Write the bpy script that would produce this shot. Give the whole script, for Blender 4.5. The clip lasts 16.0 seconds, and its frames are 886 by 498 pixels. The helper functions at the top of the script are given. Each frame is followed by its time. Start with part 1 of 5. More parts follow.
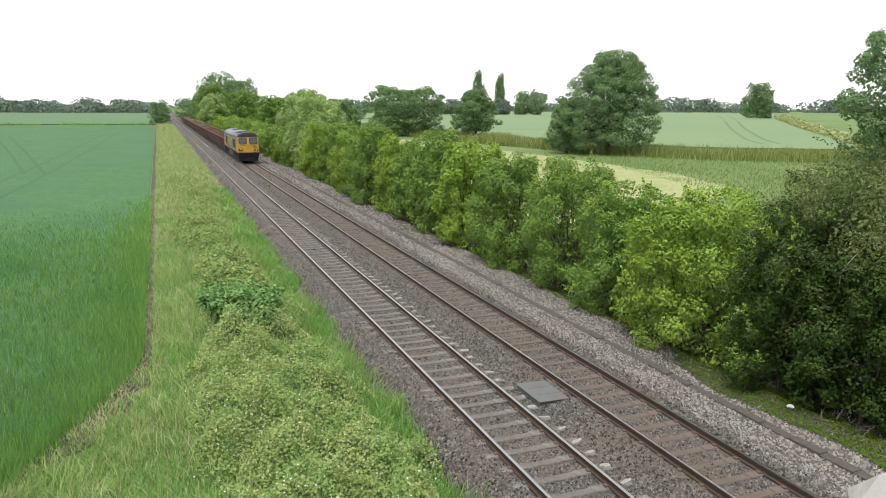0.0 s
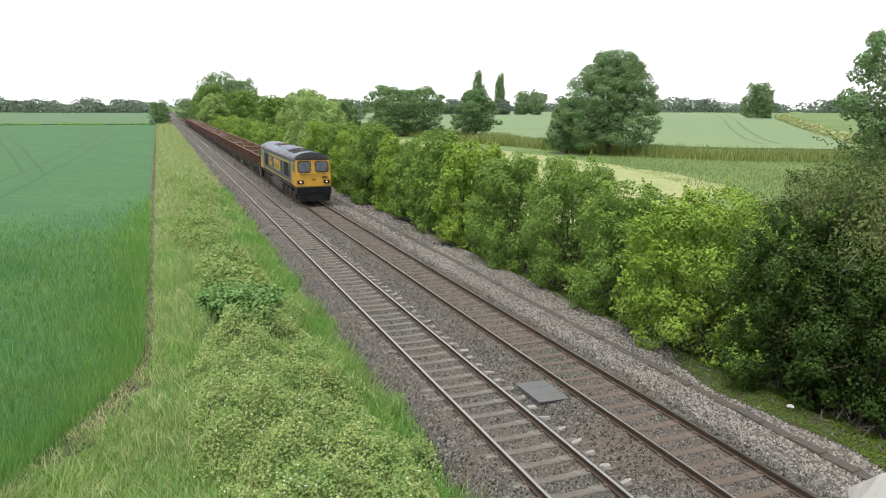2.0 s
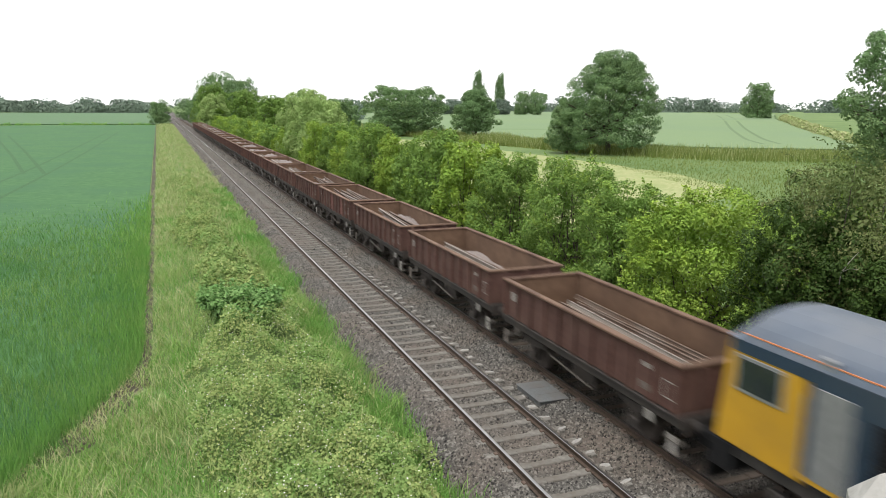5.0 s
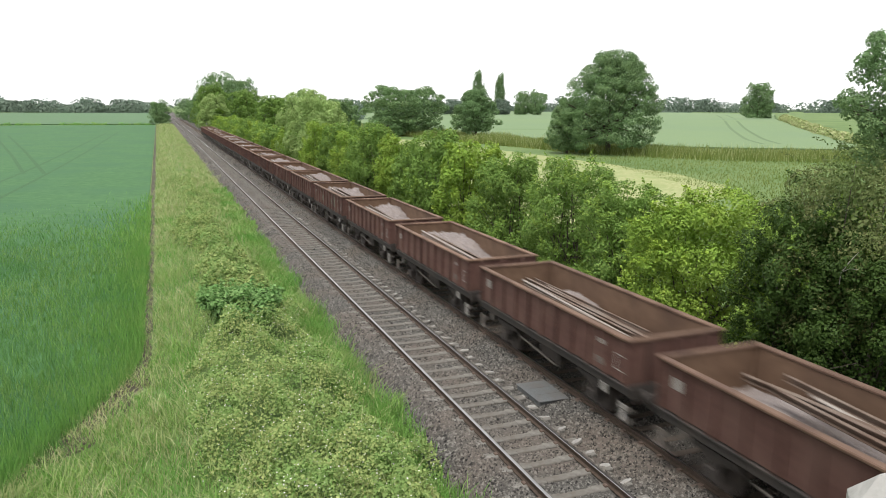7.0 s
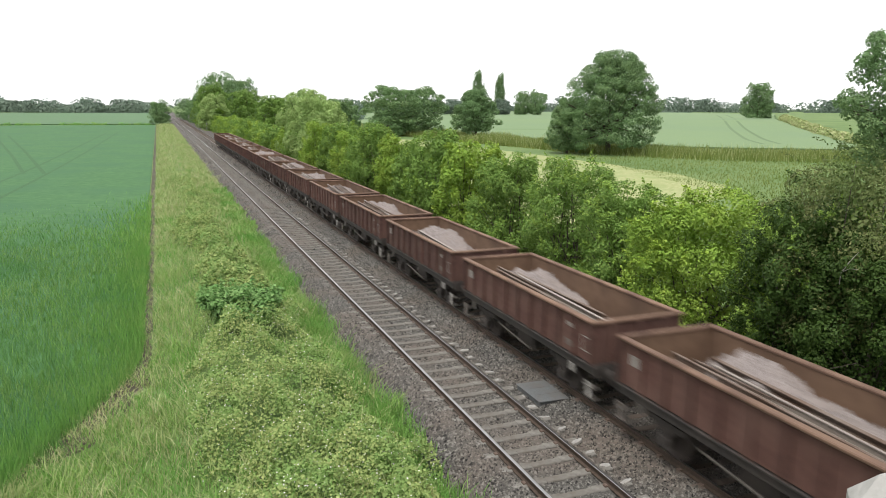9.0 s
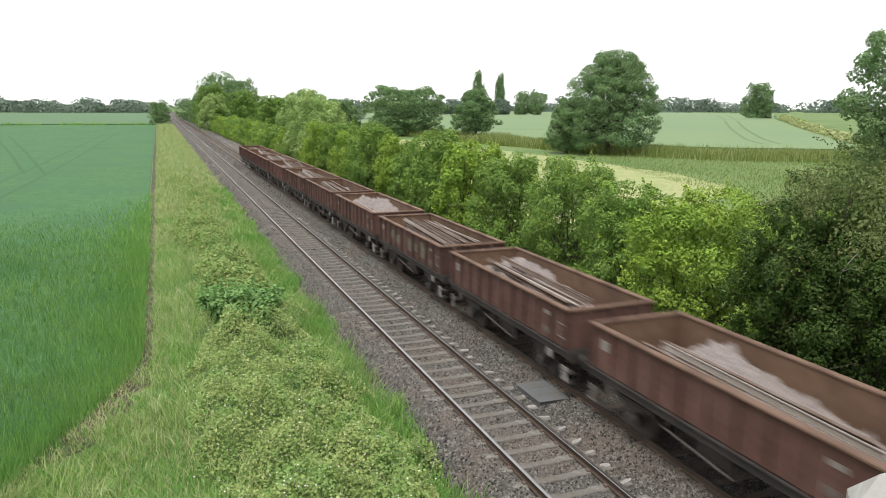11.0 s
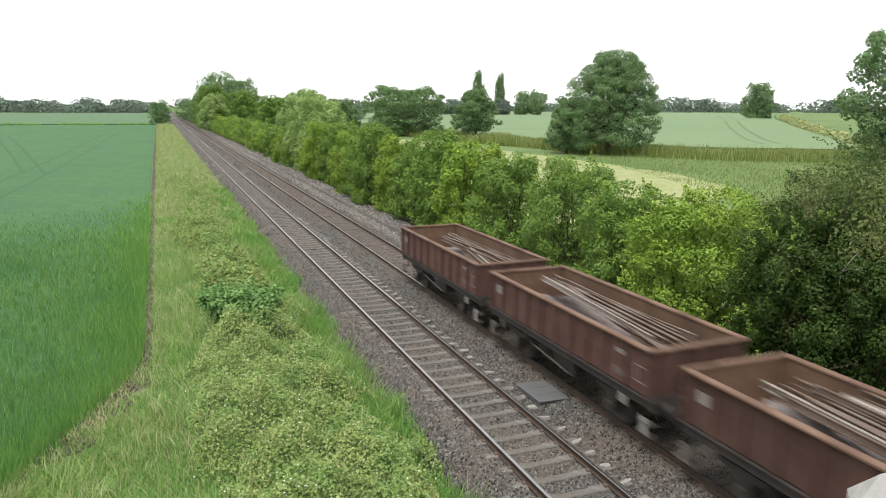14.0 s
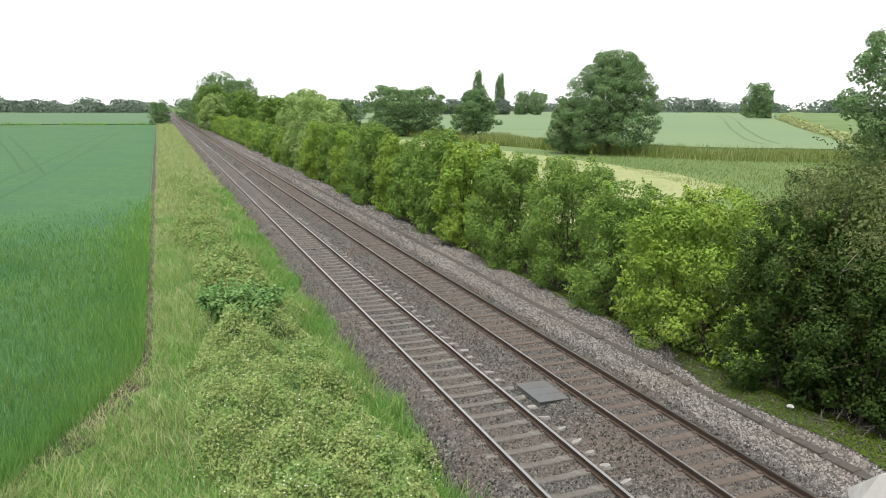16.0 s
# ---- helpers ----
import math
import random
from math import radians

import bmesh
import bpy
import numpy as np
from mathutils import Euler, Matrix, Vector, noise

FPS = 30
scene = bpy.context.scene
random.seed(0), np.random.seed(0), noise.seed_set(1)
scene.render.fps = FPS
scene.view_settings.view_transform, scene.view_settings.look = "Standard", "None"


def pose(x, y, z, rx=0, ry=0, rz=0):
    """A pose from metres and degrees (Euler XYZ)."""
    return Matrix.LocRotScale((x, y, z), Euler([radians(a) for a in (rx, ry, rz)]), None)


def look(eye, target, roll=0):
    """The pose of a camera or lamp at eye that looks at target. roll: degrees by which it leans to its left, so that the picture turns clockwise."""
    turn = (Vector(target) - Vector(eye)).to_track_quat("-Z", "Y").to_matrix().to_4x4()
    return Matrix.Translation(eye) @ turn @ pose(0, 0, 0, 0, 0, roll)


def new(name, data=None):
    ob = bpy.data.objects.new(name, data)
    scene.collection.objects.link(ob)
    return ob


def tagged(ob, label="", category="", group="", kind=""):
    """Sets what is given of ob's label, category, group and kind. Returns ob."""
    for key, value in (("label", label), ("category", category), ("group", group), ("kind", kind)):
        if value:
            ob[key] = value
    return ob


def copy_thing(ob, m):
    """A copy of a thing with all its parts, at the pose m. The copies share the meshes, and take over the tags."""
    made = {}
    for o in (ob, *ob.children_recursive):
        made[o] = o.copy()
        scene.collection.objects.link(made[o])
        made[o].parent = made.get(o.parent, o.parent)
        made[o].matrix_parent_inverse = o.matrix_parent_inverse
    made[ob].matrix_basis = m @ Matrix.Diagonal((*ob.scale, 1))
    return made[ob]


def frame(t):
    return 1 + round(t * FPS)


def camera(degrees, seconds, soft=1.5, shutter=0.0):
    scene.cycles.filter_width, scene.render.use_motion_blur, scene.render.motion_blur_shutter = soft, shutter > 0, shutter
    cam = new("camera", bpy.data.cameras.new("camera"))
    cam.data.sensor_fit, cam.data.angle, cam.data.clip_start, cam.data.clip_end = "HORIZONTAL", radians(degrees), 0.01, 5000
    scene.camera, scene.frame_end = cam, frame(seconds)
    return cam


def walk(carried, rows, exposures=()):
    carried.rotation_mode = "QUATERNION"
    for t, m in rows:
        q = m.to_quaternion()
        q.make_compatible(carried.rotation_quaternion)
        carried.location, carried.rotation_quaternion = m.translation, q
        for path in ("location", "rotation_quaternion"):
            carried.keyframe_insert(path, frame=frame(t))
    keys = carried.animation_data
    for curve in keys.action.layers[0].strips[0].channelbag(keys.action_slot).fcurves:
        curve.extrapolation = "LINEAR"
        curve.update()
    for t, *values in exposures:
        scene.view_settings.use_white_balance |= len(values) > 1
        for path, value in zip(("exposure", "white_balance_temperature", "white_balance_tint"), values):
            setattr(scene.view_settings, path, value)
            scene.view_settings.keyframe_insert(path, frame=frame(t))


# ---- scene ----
# camera: stands still on a road bridge over the line, y runs along the track
cam = camera(62.79, 16.0, soft=0.7, shutter=0.5)
YAW, DIP = radians(21.196), radians(11.115)
EYE = Vector((0.0, 0.0, 7.379))
AIM = EYE + 50 * Vector((math.sin(YAW) * math.cos(DIP), math.cos(YAW) * math.cos(DIP), -math.sin(DIP)))
STAND = look(EYE, AIM, 0.345)
walk(cam, [(0.0, STAND), (16.0, STAND)])

# light: bright overcast
world = bpy.data.worlds.new("overcast")
scene.world = world
world.use_nodes = True
wn, wl = world.node_tree.nodes, world.node_tree.links
wn.clear()
sky = wn.new("ShaderNodeTexSky")
sky.sky_type, sky.sun_disc = "NISHITA", False
sky.sun_elevation, sky.sun_rotation = radians(67), radians(222)
sky.air_density, sky.dust_density = 1.0, 4.0
haze = wn.new("ShaderNodeMix")
haze.data_type = "RGBA"
haze.inputs["Factor"].default_value = 0.9
haze.inputs["B"].default_value = (9.9, 9.95, 10.0, 1)
wl.new(sky.outputs[0], haze.inputs["A"])
back = wn.new("ShaderNodeBackground")
back.inputs["Strength"].default_value = 0.092
wl.new(haze.outputs["Result"], back.inputs["Color"])
wl.new(back.outputs[0], wn.new("ShaderNodeOutputWorld").inputs["Surface"])
sun = new("sun", bpy.data.lights.new("sun", "SUN"))
sun.data.energy, sun.data.angle, sun.data.color = 2.3, radians(35), (1.0, 0.97, 0.92)
sun.matrix_world = look((-22, -20, 70), (0, 0, 0))
scene.view_settings.exposure = 0.77

# ---- plan ----
LC, RC = 7.328, 10.67          # centre lines of the two tracks; rail top is z = 0
GAUGE = 0.7525                 # half the distance between rail heads
rng = np.random.default_rng(7)


# ---- materials ----
def mat(name, c1, c2, scale=8.0, rough=0.8, bump=0.3, metal=0.0, c3=None, coarse=0.5, island=0.0, spec=0.3, each=0.0):
    m = bpy.data.materials.new(name)
    m.use_nodes = True
    n, l = m.node_tree.nodes, m.node_tree.links
    b = n["Principled BSDF"]
    co = n.new("ShaderNodeTexCoord")
    fine = n.new("ShaderNodeTexNoise")
    fine.inputs["Scale"].default_value, fine.inputs["Detail"].default_value = scale, 4
    l.new(co.outputs["Object"], fine.inputs["Vector"])
    ramp = n.new("ShaderNodeMapRange")
    ramp.inputs["From Min"].default_value, ramp.inputs["From Max"].default_value = 0.32, 0.68
    l.new(fine.outputs["Fac"], ramp.inputs["Value"])
    mix = n.new("ShaderNodeMix")
    mix.data_type = "RGBA"
    mix.inputs["A"].default_value, mix.inputs["B"].default_value = (*c1, 1), (*c2, 1)
    l.new(ramp.outputs[0], mix.inputs["Factor"])
    out = mix.outputs["Result"]
    if c3:
        big = n.new("ShaderNodeTexNoise")
        big.inputs["Scale"].default_value, big.inputs["Detail"].default_value = coarse, 5
        l.new(co.outputs["Object"], big.inputs["Vector"])
        r2 = n.new("ShaderNodeMapRange")
        r2.inputs["From Min"].default_value, r2.inputs["From Max"].default_value = 0.42, 0.68
        l.new(big.outputs["Fac"], r2.inputs["Value"])
        mix2 = n.new("ShaderNodeMix")
        mix2.data_type = "RGBA"
        mix2.inputs["B"].default_value = (*c3, 1)
        l.new(r2.outputs[0], mix2.inputs["Factor"])
        l.new(out, mix2.inputs["A"])
        out = mix2.outputs["Result"]
    if island:
        geo = n.new("ShaderNodeNewGeometry")
        r3 = n.new("ShaderNodeMapRange")
        r3.inputs["To Min"].default_value, r3.inputs["To Max"].default_value = 1 - island, 1 + island
        l.new(geo.outputs["Random Per Island"], r3.inputs["Value"])
        mul = n.new("ShaderNodeMix")
        mul.data_type, mul.blend_type = "RGBA", "MULTIPLY"
        mul.inputs["Factor"].default_value = 1
        l.new(out, mul.inputs["A"])
        l.new(r3.outputs[0], mul.inputs["B"])
        out = mul.outputs["Result"]
    if each:
        info = n.new("ShaderNodeObjectInfo")
        r4 = n.new("ShaderNodeMapRange")
        r4.inputs["To Min"].default_value, r4.inputs["To Max"].default_value = 1 - each, 1 + each
        l.new(info.outputs["Random"], r4.inputs["Value"])
        mul2 = n.new("ShaderNodeMix")
        mul2.data_type, mul2.blend_type = "RGBA", "MULTIPLY"
        mul2.inputs["Factor"].default_value = 1
        l.new(out, mul2.inputs["A"])
        l.new(r4.outputs[0], mul2.inputs["B"])
        out = mul2.outputs["Result"]
    l.new(out, b.inputs["Base Color"])
    b.inputs["Roughness"].default_value, b.inputs["Metallic"].default_value = rough, metal
    b.inputs["Specular IOR Level"].default_value = spec
    if bump:
        bp = n.new("ShaderNodeBump")
        bp.inputs["Strength"].default_value, bp.inputs["Distance"].default_value = bump, 0.02
        l.new(fine.outputs["Fac"], bp.inputs["Height"])
        l.new(bp.outputs[0], b.inputs["Normal"])
    return m


def leaf_mat(name, c1, c2, c3, patch=0.35, through_light=0.35, rough=0.55):
    """Leaves: each one of its own shade, drifting in patches; thin enough to let light through."""
    m = bpy.data.materials.new(name)
    m.use_nodes = True
    n, l = m.node_tree.nodes, m.node_tree.links
    b = n["Principled BSDF"]
    geo = n.new("ShaderNodeNewGeometry")
    mix = n.new("ShaderNodeMix")
    mix.data_type = "RGBA"
    mix.inputs["A"].default_value, mix.inputs["B"].default_value = (*c1, 1), (*c2, 1)
    l.new(geo.outputs["Random Per Island"], mix.inputs["Factor"])
    big = n.new("ShaderNodeTexNoise")
    big.inputs["Scale"].default_value, big.inputs["Detail"].default_value = patch, 3
    l.new(geo.outputs["Position"], big.inputs["Vector"])
    r2 = n.new("ShaderNodeMapRange")
    r2.inputs["From Min"].default_value, r2.inputs["From Max"].default_value = 0.4, 0.65
    l.new(big.outputs["Fac"], r2.inputs["Value"])
    mix2 = n.new("ShaderNodeMix")
    mix2.data_type = "RGBA"
    mix2.inputs["B"].default_value = (*c3, 1)
    l.new(r2.outputs[0], mix2.inputs["Factor"])
    l.new(mix.outputs["Result"], mix2.inputs["A"])
    l.new(mix2.outputs["Result"], b.inputs["Base Color"])
    b.inputs["Roughness"].default_value, b.inputs["Specular IOR Level"].default_value = rough, 0.15
    tr = n.new("ShaderNodeBsdfTranslucent")
    l.new(mix2.outputs["Result"], tr.inputs["Color"])
    ms = n.new("ShaderNodeMixShader")
    ms.inputs[0].default_value = through_light
    l.new(b.outputs[0], ms.inputs[1])
    l.new(tr.outputs[0], ms.inputs[2])
    l.new(ms.outputs[0], n["Material Output"].inputs["Surface"])
    return m


M_GROUND = mat("rough_grass", (0.073, 0.123, 0.034), (0.123, 0.174, 0.056), 2, 0.95, 0.5, c3=(0.067, 0.118, 0.031), coarse=0.05)
M_SOIL = mat("dry_soil", (0.035, 0.028, 0.022), (0.074, 0.063, 0.047), 9, 0.95, 0.6, c3=(0.047, 0.047, 0.024), coarse=0.8)
# bed darker than the loose stones: shade in the gaps put into its colour
M_BALLAST = mat("ballast_bed", (0.022, 0.021, 0.018), (0.09, 0.084, 0.076), 22, 0.9, 1.0, c3=(0.09, 0.073, 0.062), coarse=0.35)
M_STONE = mat("ballast_stone", (0.055, 0.051, 0.046), (0.108, 0.104, 0.095), 30, 0.9, 0.2, c3=(0.076, 0.066, 0.055), coarse=0.35, island=0.9)
M_FRESH = mat("fresh_ballast_stone", (0.112, 0.104, 0.096), (0.179, 0.169, 0.157), 30, 0.9, 0.2, c3=(0.149, 0.133, 0.117), coarse=0.35, island=0.7)
M_CONC = mat("old_concrete", (0.106, 0.1, 0.09), (0.174, 0.165, 0.151), 9, 0.9, 0.35, c3=(0.09, 0.08, 0.067), coarse=1.6)
M_PALE = mat("chalky_concrete", (0.178, 0.172, 0.163), (0.271, 0.266, 0.252), 16, 0.9, 0.3, c3=(0.207, 0.192, 0.172), coarse=3)
M_CONC_R = mat("stained_concrete", (0.095, 0.076, 0.062), (0.129, 0.106, 0.09), 14, 0.9, 0.25, c3=(0.084, 0.064, 0.05), coarse=0.7)
M_LID = mat("trough_concrete", (0.048, 0.044, 0.039), (0.084, 0.076, 0.067), 12, 0.9, 0.3, c3=(0.067, 0.062, 0.05), coarse=0.6)
M_LITTER = mat("dead_leaf_litter", (0.03, 0.026, 0.018), (0.065, 0.055, 0.038), 9, 0.95, 0.6, c3=(0.035, 0.045, 0.018), coarse=0.9)
M_RAIL = mat("rusty_rail", (0.034, 0.024, 0.018), (0.056, 0.038, 0.027), 15, 0.75, 0.2, c3=(0.05, 0.034, 0.025), coarse=1)
M_HEAD = mat("worn_steel", (0.325, 0.319, 0.314), (0.403, 0.398, 0.392), 3, 0.3, 0.0, metal=1.0)
M_CROP = mat("young_wheat", (0.028, 0.087, 0.028), (0.048, 0.12, 0.039), 1.6, 0.95, 0.8, c3=(0.031, 0.092, 0.036), coarse=0.12)
M_MIDCROP = mat("mid_green_crop", (0.056, 0.112, 0.05), (0.073, 0.134, 0.062), 1.5, 0.95, 0.6, c3=(0.062, 0.118, 0.056), coarse=0.03)
M_PALECROP = mat("pale_wheat", (0.106, 0.162, 0.073), (0.134, 0.19, 0.09), 2, 0.95, 0.6, c3=(0.112, 0.168, 0.084), coarse=0.02)
M_MOWN = mat("mown_hay", (0.185, 0.207, 0.078), (0.274, 0.286, 0.14), 2.2, 0.95, 0.5, c3=(0.168, 0.207, 0.073), coarse=0.3)
M_BARK = mat("bark", (0.056, 0.048, 0.036), (0.09, 0.078, 0.062), 12, 0.95, 0.6)
L_HAW = leaf_mat("hawthorn_leaves", (0.088, 0.174, 0.034), (0.218, 0.323, 0.077), (0.139, 0.237, 0.047), 0.45, 0.28)
L_LIGHT = leaf_mat("fresh_leaves", (0.138, 0.237, 0.030), (0.277, 0.378, 0.068), (0.184, 0.299, 0.044), 0.5, 0.28)
L_BROWN = leaf_mat("old_thorn_leaves", (0.075, 0.10, 0.03), (0.19, 0.20, 0.08), (0.09, 0.135, 0.038), 0.4, 0.25)
# hawthorn green darkened: shade on the bushes by the bridge put into the colour
L_HAWSHADE = leaf_mat("shaded_hawthorn_leaves", (0.027, 0.058, 0.011), (0.060, 0.103, 0.021), (0.038, 0.073, 0.014), 0.45, 0.25)
L_DARK = leaf_mat("oak_leaves", (0.090, 0.162, 0.069), (0.213, 0.308, 0.132), (0.134, 0.227, 0.092), 0.15)
L_TIP = leaf_mat("young_thorn_leaves", (0.135, 0.235, 0.038), (0.288, 0.403, 0.085), (0.198, 0.311, 0.051), 0.5, 0.28)
L_TIPY = leaf_mat("young_yellow_leaves", (0.180, 0.286, 0.035), (0.341, 0.441, 0.082), (0.234, 0.346, 0.046), 0.5, 0.25)
# young thorn leaves darkened likewise, shade put into their colour
L_TIPSHADE = leaf_mat("shaded_young_leaves", (0.035, 0.073, 0.013), (0.076, 0.121, 0.025), (0.048, 0.091, 0.016), 0.5, 0.2)
L_WILLOW = leaf_mat("willow_leaves", (0.189, 0.289, 0.088), (0.342, 0.437, 0.165), (0.224, 0.330, 0.106), 0.3)
# distance haze put into the leaf colour: paler and bluer green
L_FAR = leaf_mat("hazed_wood_leaves", (0.11, 0.16, 0.12), (0.17, 0.22, 0.17), (0.14, 0.19, 0.14), 0.02)
L_BRAMBLE = leaf_mat("bramble_leaves", (0.106, 0.180, 0.044), (0.336, 0.379, 0.140), (0.159, 0.261, 0.073), 1.1, 0.22)
L_ELDER = leaf_mat("elder_leaves", (0.114, 0.242, 0.067), (0.242, 0.377, 0.142), (0.161, 0.295, 0.094), 0.9, 0.3)
L_GRASS = leaf_mat("tall_grass", (0.12, 0.255, 0.05), (0.27, 0.38, 0.115), (0.115, 0.27, 0.052), 0.45, 0.3)
L_STRAW = leaf_mat("seeding_grass", (0.29, 0.325, 0.13), (0.44, 0.44, 0.25), (0.26, 0.33, 0.125), 0.5, 0.3)
L_HEAD = leaf_mat("headland_wheat_blades", (0.095, 0.235, 0.04), (0.23, 0.37, 0.105), (0.13, 0.28, 0.062), 0.5, 0.35)
L_WHEAT = leaf_mat("wheat_blades", (0.064, 0.168, 0.034), (0.213, 0.330, 0.101), (0.097, 0.216, 0.064), 0.2, 0.35)
L_REED = leaf_mat("reed_blades", (0.109, 0.154, 0.036), (0.218, 0.246, 0.072), (0.136, 0.189, 0.045), 0.1, 0.3)
L_MOSS = leaf_mat("moss_weeds", (0.067, 0.117, 0.013), (0.118, 0.169, 0.022), (0.079, 0.131, 0.016), 0.8, 0.3)
M_PETAL = mat("white_petals", (0.484, 0.484, 0.431), (0.572, 0.572, 0.528), 20, 0.7, 0)


# ---- mesh helpers ----
def part(name, bm, material, parent=None, label=""):
    me = bpy.data.meshes.new(name)
    bm.to_mesh(me)
    bm.free()
    for m in material if isinstance(material, (list, tuple)) else [material]:
        me.materials.append(m)
    ob = new(name, me)
    ob.parent = parent
    if label:
        tagged(ob, label)
    return ob


def solid(name, verts, faces, material, parent=None, label="", smooth=False):
    """A mesh from arrays."""
    me = bpy.data.meshes.new(name)
    verts, faces = np.asarray(verts, np.float32), np.asarray(faces, np.int32)
    k = faces.shape[1]
    me.vertices.add(len(verts))
    me.vertices.foreach_set("co", verts.ravel())
    me.loops.add(faces.size)
    me.loops.foreach_set("vertex_index", faces.ravel())
    me.polygons.add(len(faces))
    me.polygons.foreach_set("loop_start", np.arange(len(faces), dtype=np.int32) * k)
    me.update(calc_edges=True)
    if smooth:
        me.polygons.foreach_set("use_smooth", np.ones(len(faces), bool))
    me.materials.append(material)
    ob = new(name, me)
    ob.parent = parent
    if label:
        tagged(ob, label)
    return ob


def box(bm, x0, x1, y0, y1, z0, z1, bevel=0.0, index=0):
    r = bmesh.ops.create_cube(bm, size=1)
    bmesh.ops.scale(bm, vec=(x1 - x0, y1 - y0, z1 - z0), verts=r["verts"])
    bmesh.ops.translate(bm, vec=((x0 + x1) / 2, (y0 + y1) / 2, (z0 + z1) / 2), verts=r["verts"])
    if bevel:
        e = list({e for v in r["verts"] for e in v.link_edges})
        bmesh.ops.bevel(bm, geom=e, offset=bevel, segments=1, affect="EDGES")
    if index:
        for f in bm.faces:
            if f.material_index == 0 and all(v.co.x >= x0 - 1e-4 and v.co.x <= x1 + 1e-4 and v.co.y >= y0 - 1e-4 and v.co.y <= y1 + 1e-4
                                             and v.co.z >= z0 - 1e-4 and v.co.z <= z1 + 1e-4 for v in f.verts):
                f.material_index = index


def cyl(bm, c, axis, r, length, seg=16, r2=None):
    """A cylinder round c along 'x', 'y' or 'z'."""
    m = Matrix.Translation(c)
    if axis == "x":
        m = m @ Matrix.Rotation(radians(90), 4, "Y")
    if axis == "y":
        m = m @ Matrix.Rotation(radians(90), 4, "X")
    bmesh.ops.create_cone(bm, cap_ends=True, segments=seg, radius1=r, radius2=r if r2 is None else r2, depth=length, matrix=m)


def empty(name, x, y, z, **tags):
    e = new(name)
    e.location = (x, y, z)
    e.empty_display_size = 0.3
    return tagged(e, **tags)


def unit(a):
    return a / np.maximum(np.linalg.norm(a, axis=1, keepdims=True), 1e-9)


def leaf_arrays(P, N, size, g, slim=0.62):
    n = len(P)
    u = unit(np.cross(N, g.normal(size=(n, 3))))
    w = np.cross(N, u)
    L = (size * g.uniform(0.65, 1.35, n))[:, None]
    V = np.empty((n, 4, 3))
    V[:, 0] = P - u * L * 0.5
    V[:, 1] = P + w * L * slim * 0.5 + N * L * 0.12
    V[:, 2] = P + u * L * 0.5 - N * L * 0.15
    V[:, 3] = P - w * L * slim * 0.5 + N * L * 0.12
    i = np.arange(n)[:, None] * 4
    F = np.concatenate([i + np.array([[0, 1, 2]]), i + np.array([[0, 2, 3]])])
    return V.reshape(-1, 3), F


def blade_arrays(P, height, width, lean, g, simple=False):
    n = len(P)
    a = g.uniform(0, 2 * np.pi, n)
    d = np.stack([np.cos(a), np.sin(a), np.zeros(n)], 1)
    b = g.uniform(0, 2 * np.pi, n)
    e = np.stack([np.cos(b), np.sin(b), np.zeros(n)], 1)
    h = np.broadcast_to(height, (n,)) * g.uniform(0.6, 1.25, n)
    w = np.broadcast_to(width, (n,))
    ln = (np.broadcast_to(lean, (n,)) * g.uniform(0.2, 1.4, n) * h)[:, None]
    up = np.array([[0, 0, 1.0]])
    if simple:
        V = np.stack([P - d * (w / 2)[:, None], P + d * (w / 2)[:, None], P + up * h[:, None] + e * ln], 1)
        return V.reshape(-1, 3), np.arange(3 * n).reshape(-1, 3)
    V = np.empty((n, 5, 3))
    V[:, 0] = P - d * (w / 2)[:, None]
    V[:, 1] = P + d * (w / 2)[:, None]
    V[:, 2] = P + d * (w * 0.4)[:, None] + up * (h * 0.6)[:, None] + e * ln * 0.35
    V[:, 3] = P - d * (w * 0.4)[:, None] + up * (h * 0.6)[:, None] + e * ln * 0.35
    V[:, 4] = P + up * h[:, None] * 0.95 + e * ln
    i = np.arange(n)[:, None] * 5
    F = np.concatenate([i + np.array([[0, 1, 2]]), i + np.array([[0, 2, 3]]), i + np.array([[3, 2, 4]])])
    return V.reshape(-1, 3), F


def tube_arrays(path, radii, seg=6):
    path = np.asarray(path, float)
    V, F = [], []
    for k, (q, r) in enumerate(zip(path, radii)):
        d = path[min(k + 1, len(path) - 1)] - path[max(k - 1, 0)]
        d = d / (np.linalg.norm(d) + 1e-9)
        s = np.cross(d, [0.31, 0.95, 0.05])
        s /= np.linalg.norm(s) + 1e-9
        t = np.cross(d, s)
        for j in range(seg):
            a = 2 * np.pi * j / seg
            V.append(q + r * (np.cos(a) * s + np.sin(a) * t))
    for k in range(len(path) - 1):
        for j in range(seg):
            a, b = k * seg + j, k * seg + (j + 1) % seg
            F += [(a, b, b + seg), (a, b + seg, a + seg)]
    return np.array(V), np.array(F)


def joined(pairs):
    vs, fs, o = [], [], 0
    for v, f in pairs:
        vs.append(v)
        fs.append(f + o)
        o += len(v)
    return np.concatenate(vs), np.concatenate(fs)


